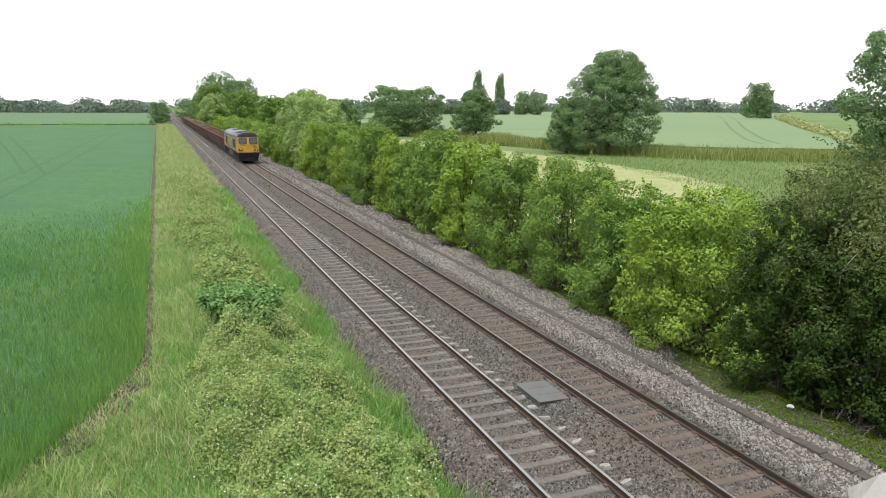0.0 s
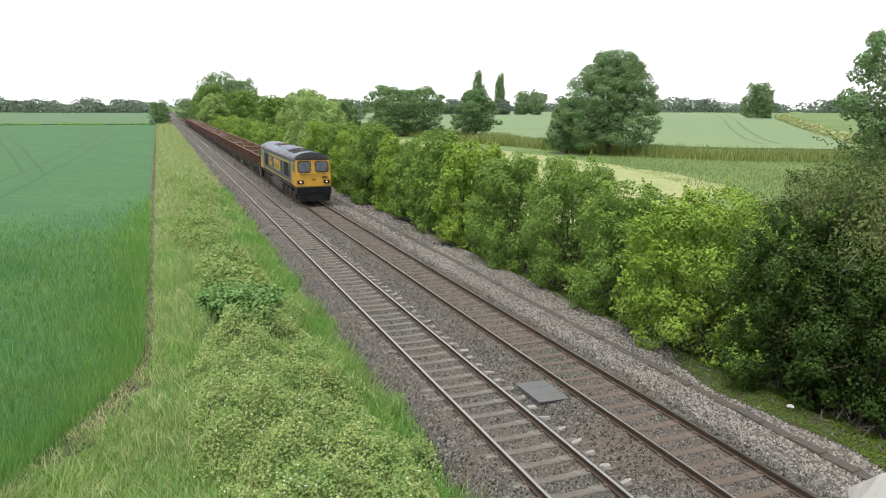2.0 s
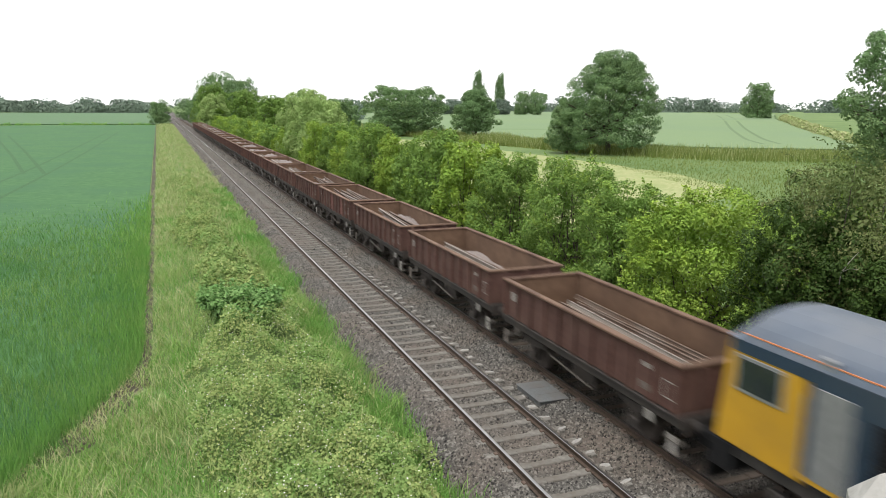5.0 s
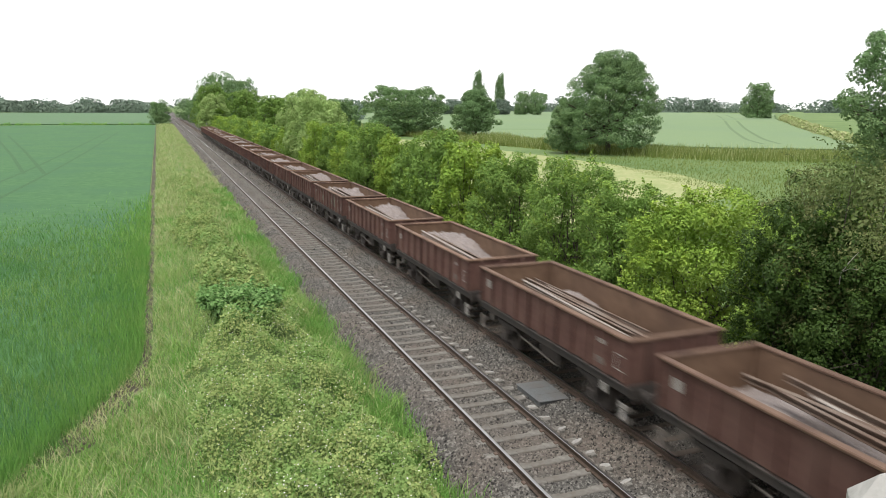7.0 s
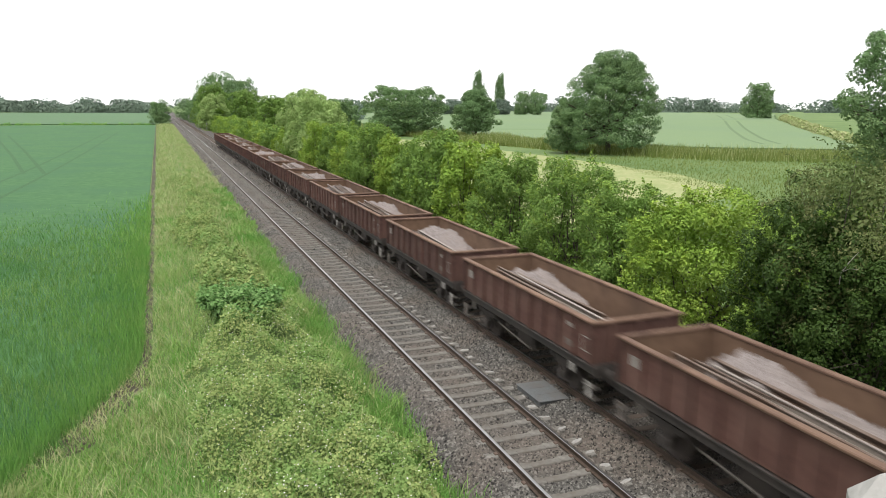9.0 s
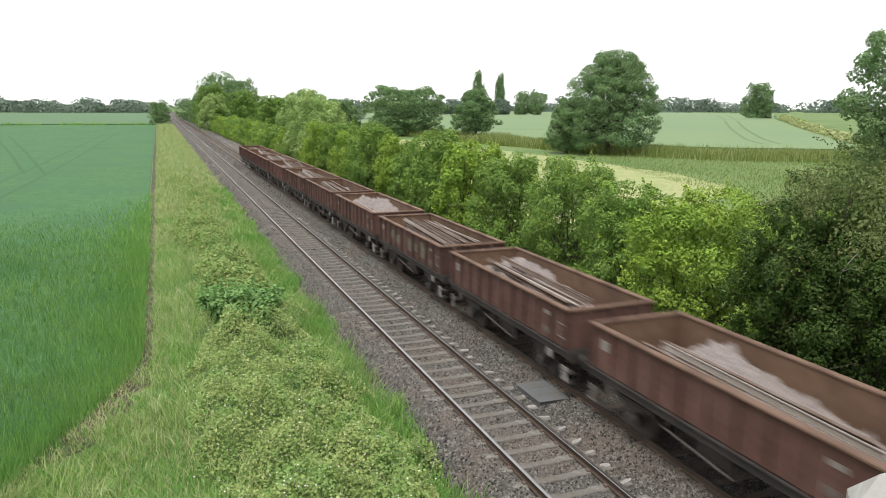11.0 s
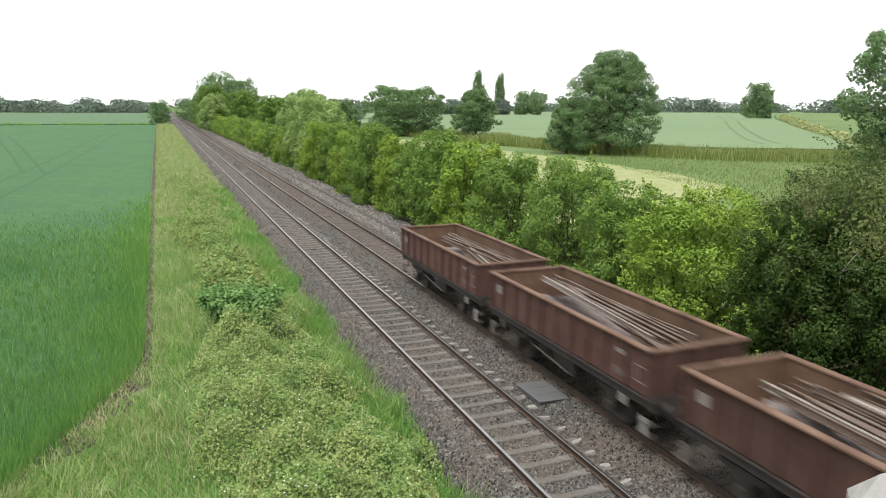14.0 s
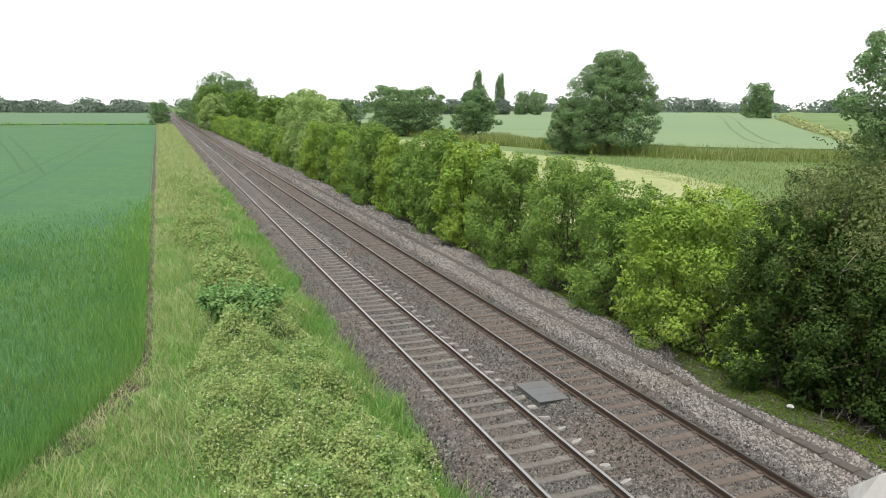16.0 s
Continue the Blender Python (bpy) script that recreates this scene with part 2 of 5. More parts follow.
def plant(name, x, y, z, rad, leaf, count, lmat, seed, label, category, group="", lobes=26, bottom=0.12, stems=3, stem_r=0.07,
          shoots=0, core=0.35, taper=0.0, lobe_r=(0.24, 0.42), full=False, tips=None, reach=1.0, waist=0.7, profile=None, lean=(0, 0)):
    """A tree or shrub: stems with limbs under a crown of leaf clumps. rad: half width in x, in y, and the whole height."""
    g = np.random.default_rng(seed)
    rx, ry, h = rad
    cz = h * (0.5 + bottom / 2)
    rz = h * (1 - bottom) / 2
    top = empty(name, x, y, z, label=label, category=category, group=group)
    d = unit(g.normal(size=(lobes, 3)))
    d[:, 2] = np.where(d[:, 2] < -0.55, -d[:, 2], d[:, 2])
    C = d * g.uniform(0.5, 0.88, (lobes, 1))
    if full:
        zz = g.uniform(-0.9, 0.74, lobes)
        a = g.uniform(0, 2 * np.pi, lobes)
        ring = np.sqrt(1 - np.abs(np.where(zz > 0, zz / 0.8, zz * waist)) ** 3).clip(0.05) * g.uniform(0.58, 0.88, lobes)
        C = np.stack([np.cos(a) * ring, np.sin(a) * ring, zz], 1)
    if profile:
        zz = g.uniform(-0.93, 0.86, lobes)
        a = g.uniform(0, 2 * np.pi, lobes)
        ring = np.interp(zz, *zip(*profile)) * g.uniform(0.5, 1.0, lobes) ** 0.5 * 0.93
        C = np.stack([np.cos(a) * ring, np.sin(a) * ring, zz], 1)
    if taper:
        C[:, :2] *= (1 - taper * np.clip((C[:, 2:] + 0.2), 0, 1))
    C[:, 0] += lean[0] * C[:, 2]
    C[:, 1] += lean[1] * C[:, 2]
    R = g.uniform(*lobe_r, lobes)
    S = np.array([rx, ry, rz])
    P, N = [], []
    share = R ** 2 / np.sum(R ** 2)
    for c, r, s in zip(C, R, share):
        k = int(count * (1 - core) * s)
        e = unit(g.normal(size=(k, 3)) + c * 0.6)
        q = c + e * np.array([1, 1, 0.62 if full else 0.8 if profile else 1.0]) * (r * (1 - np.abs(g.normal(0, 0.16, k))) * (1 + 0.16 * np.sin(e[:, 0] * 9 + c[0] * 40) * np.sin(e[:, 1] * 8 + e[:, 2] * 7)))[:, None]
        P.append(q)
        N.append(e)
    k = int(count * core)
    e = unit(g.normal(size=(k, 3)))
    inner = e * g.uniform(0.45, 0.8, (k, 1))
    if full:
        zi = g.uniform(-0.95, 0.6, k)
        inner[:, :2] *= np.sqrt(1 - np.abs(np.where(zi > 0, zi / 0.8, zi * waist)) ** 3).clip(0.05)[:, None]
        inner[:, 2] = zi
    if profile:
        inner[:, 2] = g.uniform(-0.9, 0.75, k)
        a, w = g.uniform(0, 2 * np.pi, k), np.interp(inner[:, 2], *zip(*profile)) * g.uniform(0.15, 0.72, k)
        inner[:, 0], inner[:, 1] = np.cos(a) * w + lean[0] * inner[:, 2], np.sin(a) * w + lean[1] * inner[:, 2]
    if taper:
        inner[:, :2] *= (1 - taper * np.clip((inner[:, 2:] + 0.2), 0, 1))
    P.append(inner)
    N.append(e)
    P, N = np.concatenate(P), np.concatenate(N)
    P = P * S + np.array([0, 0, cz])
    N = unit(N / S * S.mean() + g.normal(0, 0.28, N.shape) + np.array([0, 0, 0.35]))
    big = np.where(np.arange(len(P)) >= len(P) - k, 1.6, 1.0) * leaf
    keep = P[:, 2] > 0.06
    sets = [leaf_arrays(P[keep], N[keep], big[keep], g)]
    young = []
    for _ in range(shoots):
        c = C[g.integers(lobes)]
        base = c * S + np.array([0, 0, cz])
        flat = np.array([c[0], c[1], 0.0]) / (np.hypot(c[0], c[1]) + 1e-6)
        out = flat * g.uniform(0.1, 1.0) + np.array([0, 0, g.uniform(0.25, 1.1) if tips else 0.9]) + g.normal(0, 0.22, 3)
        out /= np.linalg.norm(out)
        ln = g.uniform(0.5, 1.15) * lobe_r[1] * S.mean() * 1.7 * reach
        m = 34
        s = np.linspace(0.15, 1, m)[:, None]
        droop = np.array([0, 0, -0.12 * ln]) * s ** 2
        Q = base + out * ln * s + droop + g.normal(0, leaf * 0.6, (m, 3)) * (1.35 - s)
        (young if tips else sets).append(leaf_arrays(Q, unit(g.normal(0, 0.5, (m, 3)) + [0, 0, 0.9]), leaf * 0.95, g))
    solid("crown", *joined(sets), lmat, top)
    if young:
        solid("new_growth", *joined(young), tips, top, "fresh paler leafy shoots")
    wood = []
    for k in range(stems):
        a = g.uniform(0, 6.28)
        off = (0.0 if stems == 1 else 0.22) * np.array([np.cos(a) * rx, np.sin(a) * ry, 0])
        mid = np.array([off[0] * 1.2, off[1] * 1.2, h * (bottom + 0.18)])
        wood.append(tube_arrays([off - [0, 0, 0.15], off + [0.02, 0.03, h * bottom * 0.6], mid, mid + [off[0] * 0.5, off[1] * 0.5, h * 0.35]],
                                [stem_r * 1.25, stem_r, stem_r * 0.8, stem_r * 0.35]))
        for j in g.choice(lobes, min(lobes, 9), replace=False):
            end = C[j] * S + np.array([0, 0, cz])
            m2 = mid * 0.45 + end * 0.55 + g.normal(0, 0.06, 3) * S
            wood.append(tube_arrays([mid * [1, 1, g.uniform(0.7, 1.2)], m2, end], [stem_r * 0.5, stem_r * 0.3, stem_r * 0.1], 5))
    solid("trunk", *joined(wood), M_BARK, top, "grey-brown bark")
    return top


# ---- ground ----
def smooth(a, b, v):
    t = np.clip((v - a) / (b - a), 0, 1)
    return t * t * (3 - 2 * t)


def ripple(x, y, s):
    return (np.sin(x * 1.7 * s + 1.3 * np.sin(y * 0.9 * s)) + np.sin(y * 1.3 * s + 2.1 * np.sin(x * 0.7 * s + 1)) + 0.6 * np.sin((x + y) * 2.9 * s + 0.5)) / 2.6


def ground_z(x, y):
    """Height of the land: fields a little lower than the line, a slow rise far out on the hedge side."""
    x, y = np.asarray(x, float), np.asarray(y, float)
    z = np.full(np.broadcast(x, y).shape, -0.95)
    z = z + 0.42 * smooth(-1.2, 1.5, x) * (1 - smooth(15.2, 18.5, x))
    z = z - 0.14 * smooth(4.4, 5.2, x) * (1 - smooth(16.4, 17.2, x))
    depth = 0.36 * x + 0.93 * y
    z = z + 3.0 * smooth(60, 110, x) * smooth(170, 370, depth) * (1 - smooth(900, 1400, depth))
    return z


def sheet(name, xs, ys, zf, material, **tags):
    X, Y = np.meshgrid(xs, ys)
    Z = zf(X, Y)
    nx, ny = len(xs), len(ys)
    V = np.stack([X, Y, Z], -1).reshape(-1, 3)
    i = (np.arange(ny - 1)[:, None] * nx + np.arange(nx - 1)[None]).ravel()
    F = np.stack([i, i + 1, i + nx + 1, i + nx], 1)
    return tagged(solid(name, V, F, material, smooth=True), **tags)


gx = np.concatenate([[-4000, -2000, -900, -400, -200, -100, -50, -25], np.arange(-12, 24, 0.6), [28, 35, 45, 60, 75, 90, 110, 140, 180, 230, 300, 380, 480, 620, 900, 1600, 4000]])
gy = np.concatenate([[-900, -400, -150, -60, -30, -15], np.arange(-8, 60, 1.0), np.arange(62, 150, 4), np.arange(160, 440, 20), [480, 560, 700, 900, 1100, 1400, 1900, 2800, 4500]])
sheet("ground", gx, gy, lambda X, Y: ground_z(X, Y) + 0.03 * ripple(X, Y, 1.1) * (X > -1) * (X < 4.4), M_GROUND,
      label="rough grass land round the railway line", category="ground", kind="structure")


def slab(name, outline, lift, depth, material, wobble=0.0, **tags):
    """A field of standing crop or cut hay: a sheet over the ground with a real edge down to it."""
    if wobble:
        fine = []
        for (ax, ay), (bx_, by_) in zip(outline, outline[1:] + outline[:1]):
            n = max(1, int(math.hypot(bx_ - ax, by_ - ay) / (wobble * 5)))
            for k in range(n):
                qx, qy = ax + (bx_ - ax) * k / n, ay + (by_ - ay) * k / n
                fine.append((qx + wobble * float(ripple(qx, qy, 0.31)), qy + wobble * float(ripple(qy, qx, 0.27))))
        outline = fine
    bm = bmesh.new()
    f = bm.faces.new([bm.verts.new((px, py, 0)) for px, py in outline])
    bmesh.ops.triangulate(bm, faces=[f])
    for _ in range(5):
        long = [e for e in bm.edges if e.calc_length() > 60]
        if not long:
            break
        bmesh.ops.subdivide_edges(bm, edges=long, cuts=1)
        bmesh.ops.triangulate(bm, faces=bm.faces[:])
    rim = [e for e in bm.edges if e.is_boundary]
    r = bmesh.ops.extrude_edge_only(bm, edges=rim)
    low = {v for v in r["geom"] if isinstance(v, bmesh.types.BMVert)}
    for v in bm.verts:
        v.co.z = float(ground_z(v.co.x, v.co.y)) + (lift if v not in low else lift - depth)
    bmesh.ops.recalc_face_normals(bm, faces=bm.faces[:])
    return tagged(part(name, bm, material), **tags)


def edge_left(y):
    """The margin of the left-hand wheat: straight far out, bending away near the bridge."""
    return -1.0 - 3.0 * smooth(25.5, 14.5, y) - 5.0 * smooth(17.5, 8, y)


near_edge = [(float(edge_left(y)) - 0.3, float(y)) for y in np.arange(6, 42, 2.0)] + [(-1.2, 80.0), (-1.15, 200.0), (-1.2, 326.0)]
slab("wheat_field", [(-900, 6)] + near_edge + [(-900, 326)], 0.08, 0.2, M_CROP,
     label="flat field of young green wheat beside the line", category="field", kind="structure")
slab("wheat_field", [(-900, 334), (-1.2, 334), (-1.5, 640), (-6, 760), (-900, 760)], 0.4, 0.5, M_MIDCROP,
     label="second green field beyond the hedgerow", category="field", kind="structure")
slab("hay_meadow", [(22, 40), (38, 47), (50, 54.5), (57.5, 63), (61, 76), (62, 95), (61, 150), (55, 210), (24, 230)], 0.06, 0.1, M_MOWN, 0.7,
     label="freshly mown yellow-green hay meadow behind the hedge", category="meadow", kind="structure")
slab("wheat_field", [(150, 122), (126, 108), (104, 124), (92, 150), (86, 205), (80, 330), (150, 560), (300, 700), (520, 640), (480, 475), (272, 268), (196, 180)],
     0.4, 0.5, M_PALECROP, 1.5, label="pale green ripening wheat field on a gentle rise", category="field", kind="structure")

# ---- railway formation ----
bx = np.array([4.85, 5.1, 5.35, 5.6, 5.85, 6.1, 6.35, 6.5, 6.9, 7.328, 7.75, 8.13, 8.28, 8.36, 8.46, 8.75, 9.0, 9.3, 9.5, 9.72, 9.85, 10.2, 10.67, 11.1, 11.48, 11.62, 11.95, 12.2, 12.5, 12.8, 13.1, 13.4, 13.6, 13.9, 14.2, 14.6, 15.1, 15.7, 16.3])
bz = np.array([-0.72, -0.6, -0.45, -0.3, -0.18, -0.14, -0.15, -0.185, -0.19, -0.195, -0.19, -0.185, -0.145, -0.165, -0.22, -0.23, -0.215, -0.17, -0.145, -0.155, -0.18, -0.185, -0.19, -0.185, -0.18, -0.155, -0.14, -0.16, -0.22, -0.29, -0.35, -0.4, -0.43, -0.45, -0.48, -0.52, -0.58, -0.6, -0.9])
by = np.concatenate([[-60, -30, -10], np.arange(0, 60, 0.4), np.arange(60, 120, 2.0), np.arange(120, 500, 10.0), [700, 900]])
sheet("ballast_bed", bx, by, lambda X, Y: np.interp(X, bx, bz) + 0.012 * ripple(X, Y, 4.0), M_BALLAST,
      label="grey-brown crushed stone ballast under both tracks", category="ballast", kind="structure")


def bed_z(x):
    return np.interp(x, bx, bz)


def stones(n, y0, y1, size, seed, x0=4.95, x1=15.9):
    g = np.random.default_rng(seed)
    y = y0 + (y1 - y0) * g.random(n) ** 1.25
    x = g.uniform(x0, x1, n)
    keep = ~((x > 13.6) & (x < 13.82)) & ~((x > 14.5 + 0.3 * ripple(x * 0, y, 0.8)) & (y < 17.5) & (g.random(n) < 0.9))
    for c in (LC, RC):
        for s in (-1, 1):
            keep &= np.abs(x - c - s * GAUGE) > 0.09
        on = (np.abs(x - c) < 0.93) & (np.abs(((y + 3.0) / 0.67) % 1 - 0.5) < 0.17)
        keep &= ~(on & (g.random(n) < 0.96))
    x, y = x[keep], y[keep]
    n = len(x)
    r = size * g.uniform(0.6, 1.5, n)
    P = np.stack([x, y, bed_z(x) + r * np.where((np.abs(x - LC) < 1.35) | (np.abs(x - RC) < 1.0), 0.0, 0.3)], 1)
    D = np.array([[1, 0, 0], [0, 1, 0], [-1, 0, 0], [0, -1, 0], [0, 0, 0.75]], float)
    D[:4, 2] = -0.35
    V = P[:, None] + D[None] * r[:, None, None] * g.uniform(0.6, 1.25, (n, 5, 1)) + g.normal(0, 0.22, (n, 5, 3)) * r[:, None, None]
    T = np.array([[0, 1, 4], [1, 2, 4], [2, 3, 4], [3, 0, 4]])
    F = (np.arange(n)[:, None, None] * 5 + T[None]).reshape(-1, 3)
    return V.reshape(-1, 3), F


tagged(solid("ballast_stones", *joined([stones(76000, 8.5, 38, 0.034, 3, 4.95, 12.3), stones(20000, 32, 75, 0.048, 4, 4.95, 12.3), stones(9000, 70, 190, 0.085, 7, 4.95, 12.3)]), M_STONE),
       "old brown-grey angular ballast stones", "ballast", kind="stuff")
tagged(solid("ballast_stones", *joined([stones(32000, 8.5, 38, 0.036, 5, 12.0, 15.9), stones(7000, 32, 75, 0.055, 6, 12.0, 15.9), stones(5000, 70, 190, 0.09, 8, 12.0, 15.9)]), M_FRESH),
       "clean pale grey angular ballast stones", "ballast", kind="stuff")

RAIL = [(-0.07, -0.16), (0.07, -0.16), (0.07, -0.145), (0.012, -0.125), (0.012, -0.045), (0.036, -0.035), (0.036, -0.006), (0.026, 0.0), (-0.026, 0.0), (-0.036, -0.006), (-0.036, -0.035), (-0.012, -0.045), (-0.012, -0.125), (-0.07, -0.145)]


def rail_mesh(head):
    bm = bmesh.new()
    ys = [-60, 0, 30, 80, 200, 400, 640]
    rings = [[bm.verts.new((a * 1.0, yy, b)) for a, b in RAIL] for yy in ys]
    for r0, r1 in zip(rings, rings[1:]):
        for j in range(len(RAIL)):
            f = bm.faces.new((r0[j], r0[(j + 1) % 14], r1[(j + 1) % 14], r1[j]))
            f.material_index = 1 if j in head else 0
    bmesh.ops.recalc_face_normals(bm, faces=bm.faces[:])
    return bm


def sleeper_mesh(material, seed):
    bm = bmesh.new()
    for s in (-1, 1):
        box(bm, min(s * 0.35, s * 1.25), max(s * 0.35, s * 1.25), -0.12, 0.12, -0.36, -0.148, 0.02)
    box(bm, -0.36, 0.36, -0.105, 0.105, -0.36, -0.163, 0.02)
    me = bpy.data.meshes.new("sleeper")
    bm.to_mesh(me)
    bm.free()
    me.materials.append(material)
    return me


M_CLIP = mat("clip_steel", (0.073, 0.05, 0.039), (0.106, 0.078, 0.062), 20, 0.7, 0.1)


def railway_track(cx, conc, head, label):
    t = empty("railway_track", cx, 0, 0, label=label, category="railway track", group="railway tracks", kind="structure")
    for s in (-1, 1):
        r = part("rail", rail_mesh(head), [M_RAIL, M_HEAD], t)
        r.location.x = s * GAUGE
    me = sleeper_mesh(conc, 1)
    cl = bmesh.new()
    for s in (-1, 1):
        for o in (-0.095, 0.095):
            box(cl, s * GAUGE + o - 0.04, s * GAUGE + o + 0.04, -0.055, 0.055, -0.165, -0.115, 0.012)
    clip = bpy.data.meshes.new("fastening")
    cl.to_mesh(clip)
    cl.free()
    clip.materials.append(M_CLIP)
    g = np.random.default_rng(int(cx * 10))
    for k in range(250):
        y = -3.0 + 0.67 * (k + 0.5)
        ob = new("sleeper", me)
        ob.parent = t
        ob.location = (g.normal(0, 0.012), y, g.normal(0, 0.006))
        ob.rotation_euler = (0, 0, g.normal(0, 0.006))
        if 6 < y < 48:
            f = new("fastening", clip)
            f.parent = t
            f.location = (0, y, 0)
    far = bmesh.new()
    for k in range(250, 640):
        y = -3.0 + 0.67 * (k + 0.5)
        box(far, -1.25, 1.25, y - 0.13, y + 0.13, -0.36, -0.16)
    tagged(part("sleepers", far, conc, t), kind="stuff")
    return t


TRACK = railway_track(LC, M_CONC, (6, 7, 8), "running line with shiny worn rails on pale concrete sleepers")
railway_track(RC, M_CONC_R, (7,), "running line with rusty brown rails on stained sleepers")

# worn pale sleeper ends showing through the stones
def sleeper_end(seed):
    g = np.random.default_rng(seed)
    bm = bmesh.new()
    n = 7
    lo = [bm.verts.new((0.15 * math.cos(6.283 * k / n) * g.uniform(0.75, 1.2), 0.085 * math.sin(6.283 * k / n) * g.uniform(0.75, 1.2), -0.05)) for k in range(n)]
    hi = [bm.verts.new((v.co.x * 0.85, v.co.y * 0.85, g.uniform(0.0, 0.015))) for v in lo]
    for k in range(n):
        bm.faces.new((lo[k - 1], lo[k], hi[k], hi[k - 1]))
    bm.faces.new(hi)
    bmesh.ops.recalc_face_normals(bm, faces=bm.faces[:])
    me = bpy.data.meshes.new("sleeper_end")
    bm.to_mesh(me)
    bm.free()
    me.materials.append(M_PALE)
    return me


ends = [sleeper_end(k) for k in range(5)]
for k in range(80):
    y = -3.0 + 0.67 * (k + 0.5)
    if y > 8 and rng.random() < 0.88:
        ob = new("sleeper_end", ends[k % 5])
        ob.parent = TRACK
        ob.location = (1.14 + rng.normal(0, 0.05), y + rng.normal(0, 0.03), -0.15)
        ob.rotation_euler = (rng.normal(0, 0.1), rng.normal(0, 0.1), rng.uniform(-0.6, 0.6))
        ob.scale = (1.15 + rng.normal(0, 0.2), 1.05 + rng.normal(0, 0.2), 0.9)
    if y > 8 and rng.random() < 0.4:
        ob = new("sleeper_end", ends[(k + 2) % 5])
        ob.parent = TRACK
        ob.location = (-1.2 + rng.normal(0, 0.12), y + rng.normal(0, 0.1), -0.16)
        ob.rotation_euler = (0, 0, rng.uniform(0, 3))
        ob.scale = (0.55 + rng.normal(0, 0.12),) * 3

# cable trough beside the line, lids laid end to end
trough = empty("cable_trough", 13.71, 0, -0.42, label="line of dark concrete cable trough lids beside the ballast", category="cable trough", kind="structure")
bm = bmesh.new()
box(bm, -0.14, 0.14, -0.44, 0.44, -0.12, 0.035, 0.012)
lid_me = bpy.data.meshes.new("lid")
bm.to_mesh(lid_me)
bm.free()
lid_me.materials.append(M_LID)
for k in range(130):
    ob = new("lid", lid_me)
    ob.parent = trough
    ob.location = (0.05 * math.sin(k * 0.21) + rng.normal(0, 0.012), 4.5 + k * 0.9, rng.normal(0, 0.012))
    ob.rotation_euler = (rng.normal(0, 0.012), rng.normal(0, 0.03), 0.03 * math.cos(k * 0.21) + rng.normal(0, 0.012))

# ---- verge on the field side ----
def mound(x, y):
    """Brambles heaped along the verge."""
    c = np.where(y < 27, 2.9, 2.3) + 0.4 * np.sin(y * 0.23)
    w = np.where(y < 27, 2.25, 1.35) + 0.35 * np.sin(y * 0.41 + 1)
    b = np.clip(1.1 - np.abs((x - c) / w + 0.2 * ripple(x, y, 1.1)) ** 3, 0, 1)
    lumps = 0.74 + 0.42 * ripple(x, y, 0.8) + 0.42 * ripple(x, y, 2.1) + 0.2 * ripple(x, y, 4.7)
    return b * np.clip(lumps, 0.08, None) * (0.6 + 0.4 * smooth(70, 26, y))


g = np.random.default_rng(21)
n = 195000
y = 9.5 + 72 * g.random(n) ** 2.0
x = g.uniform(0.2, 5.2, n)
m = mound(x, y)
k = (m > 0.12) & (g.random(n) < np.clip(m * 2.4, 0, 1))
x, y, m = x[k], y[k], m[k]
P = np.stack([x, y, ground_z(x, y) + m * g.uniform(0.6, 1.1, len(x)) + g.exponential(0.025, len(x))], 1)
N = unit(g.normal(0, 0.6, P.shape) + np.array([-0.2, -0.3, 1]))
tagged(solid("bramble_patch", *leaf_arrays(P, N, np.where(y < 30, 0.072, 0.12), g, 0.75), L_BRAMBLE), "dense pale green bramble thicket dotted with white flowers", "bramble", kind="stuff")
k = (g.random(len(x)) < 0.034) & (y < 30)
Pf = P[k] + np.array([0, 0, 0.05])
tagged(solid("bramble_flowers", *leaf_arrays(Pf, unit(g.normal(0, 0.3, Pf.shape) + [0, -0.2, 1]), 0.035, g, 1.0), M_PETAL), "small white bramble blossoms", "flower", kind="stuff")
n = 170000
y = 8.5 + 310 * g.random(n) ** 2.9
x = g.uniform(-2.8, 5.35, n)
x = np.where(y < 20, x - 3 * g.random(n) * smooth(20, 10, y), x)
m = mound(x, y)
k = (x > edge_left(y) + 0.1 + (0.3 + 0.12 * ripple(x * 0, y, 0.9)) * smooth(20, 26, y)) & (g.random(n) > np.clip(m * 1.5, 0, 0.93)) & ~((np.abs(x - edge_left(y) - 0.4) < 0.4) & (y < 23) & (y > 17.5) & (g.random(n) < 0.45))
x, y, m = x[k], y[k], m[k]
P = np.stack([x, y, ground_z(x, y) + m * 0.7 - 0.03], 1)
h = 0.36 + 0.16 * ripple(x, y, 0.8) + 0.1 * (x > 3.9) + 0.08 * ripple(x, y, 3.1)
far = 1 + smooth(25, 90, y) * 1.6 + smooth(80, 300, y) * 5
half = g.random(len(x)) < 0.36 + 0.25 * ripple(x, y, 0.5) + 0.34 * smooth(20, 80, y)
tagged(solid("verge_grass", *blade_arrays(P[~half], h[~half], 0.022 * far[~half], 0.85, g), L_GRASS), "long green grass along the verge", "grass", kind="stuff")
tagged(solid("seeding_grass", *blade_arrays(P[half], h[half] * 1.2, 0.018 * far[half], 0.95, g), L_STRAW), "pale seeding grass along the verge", "grass", kind="stuff")
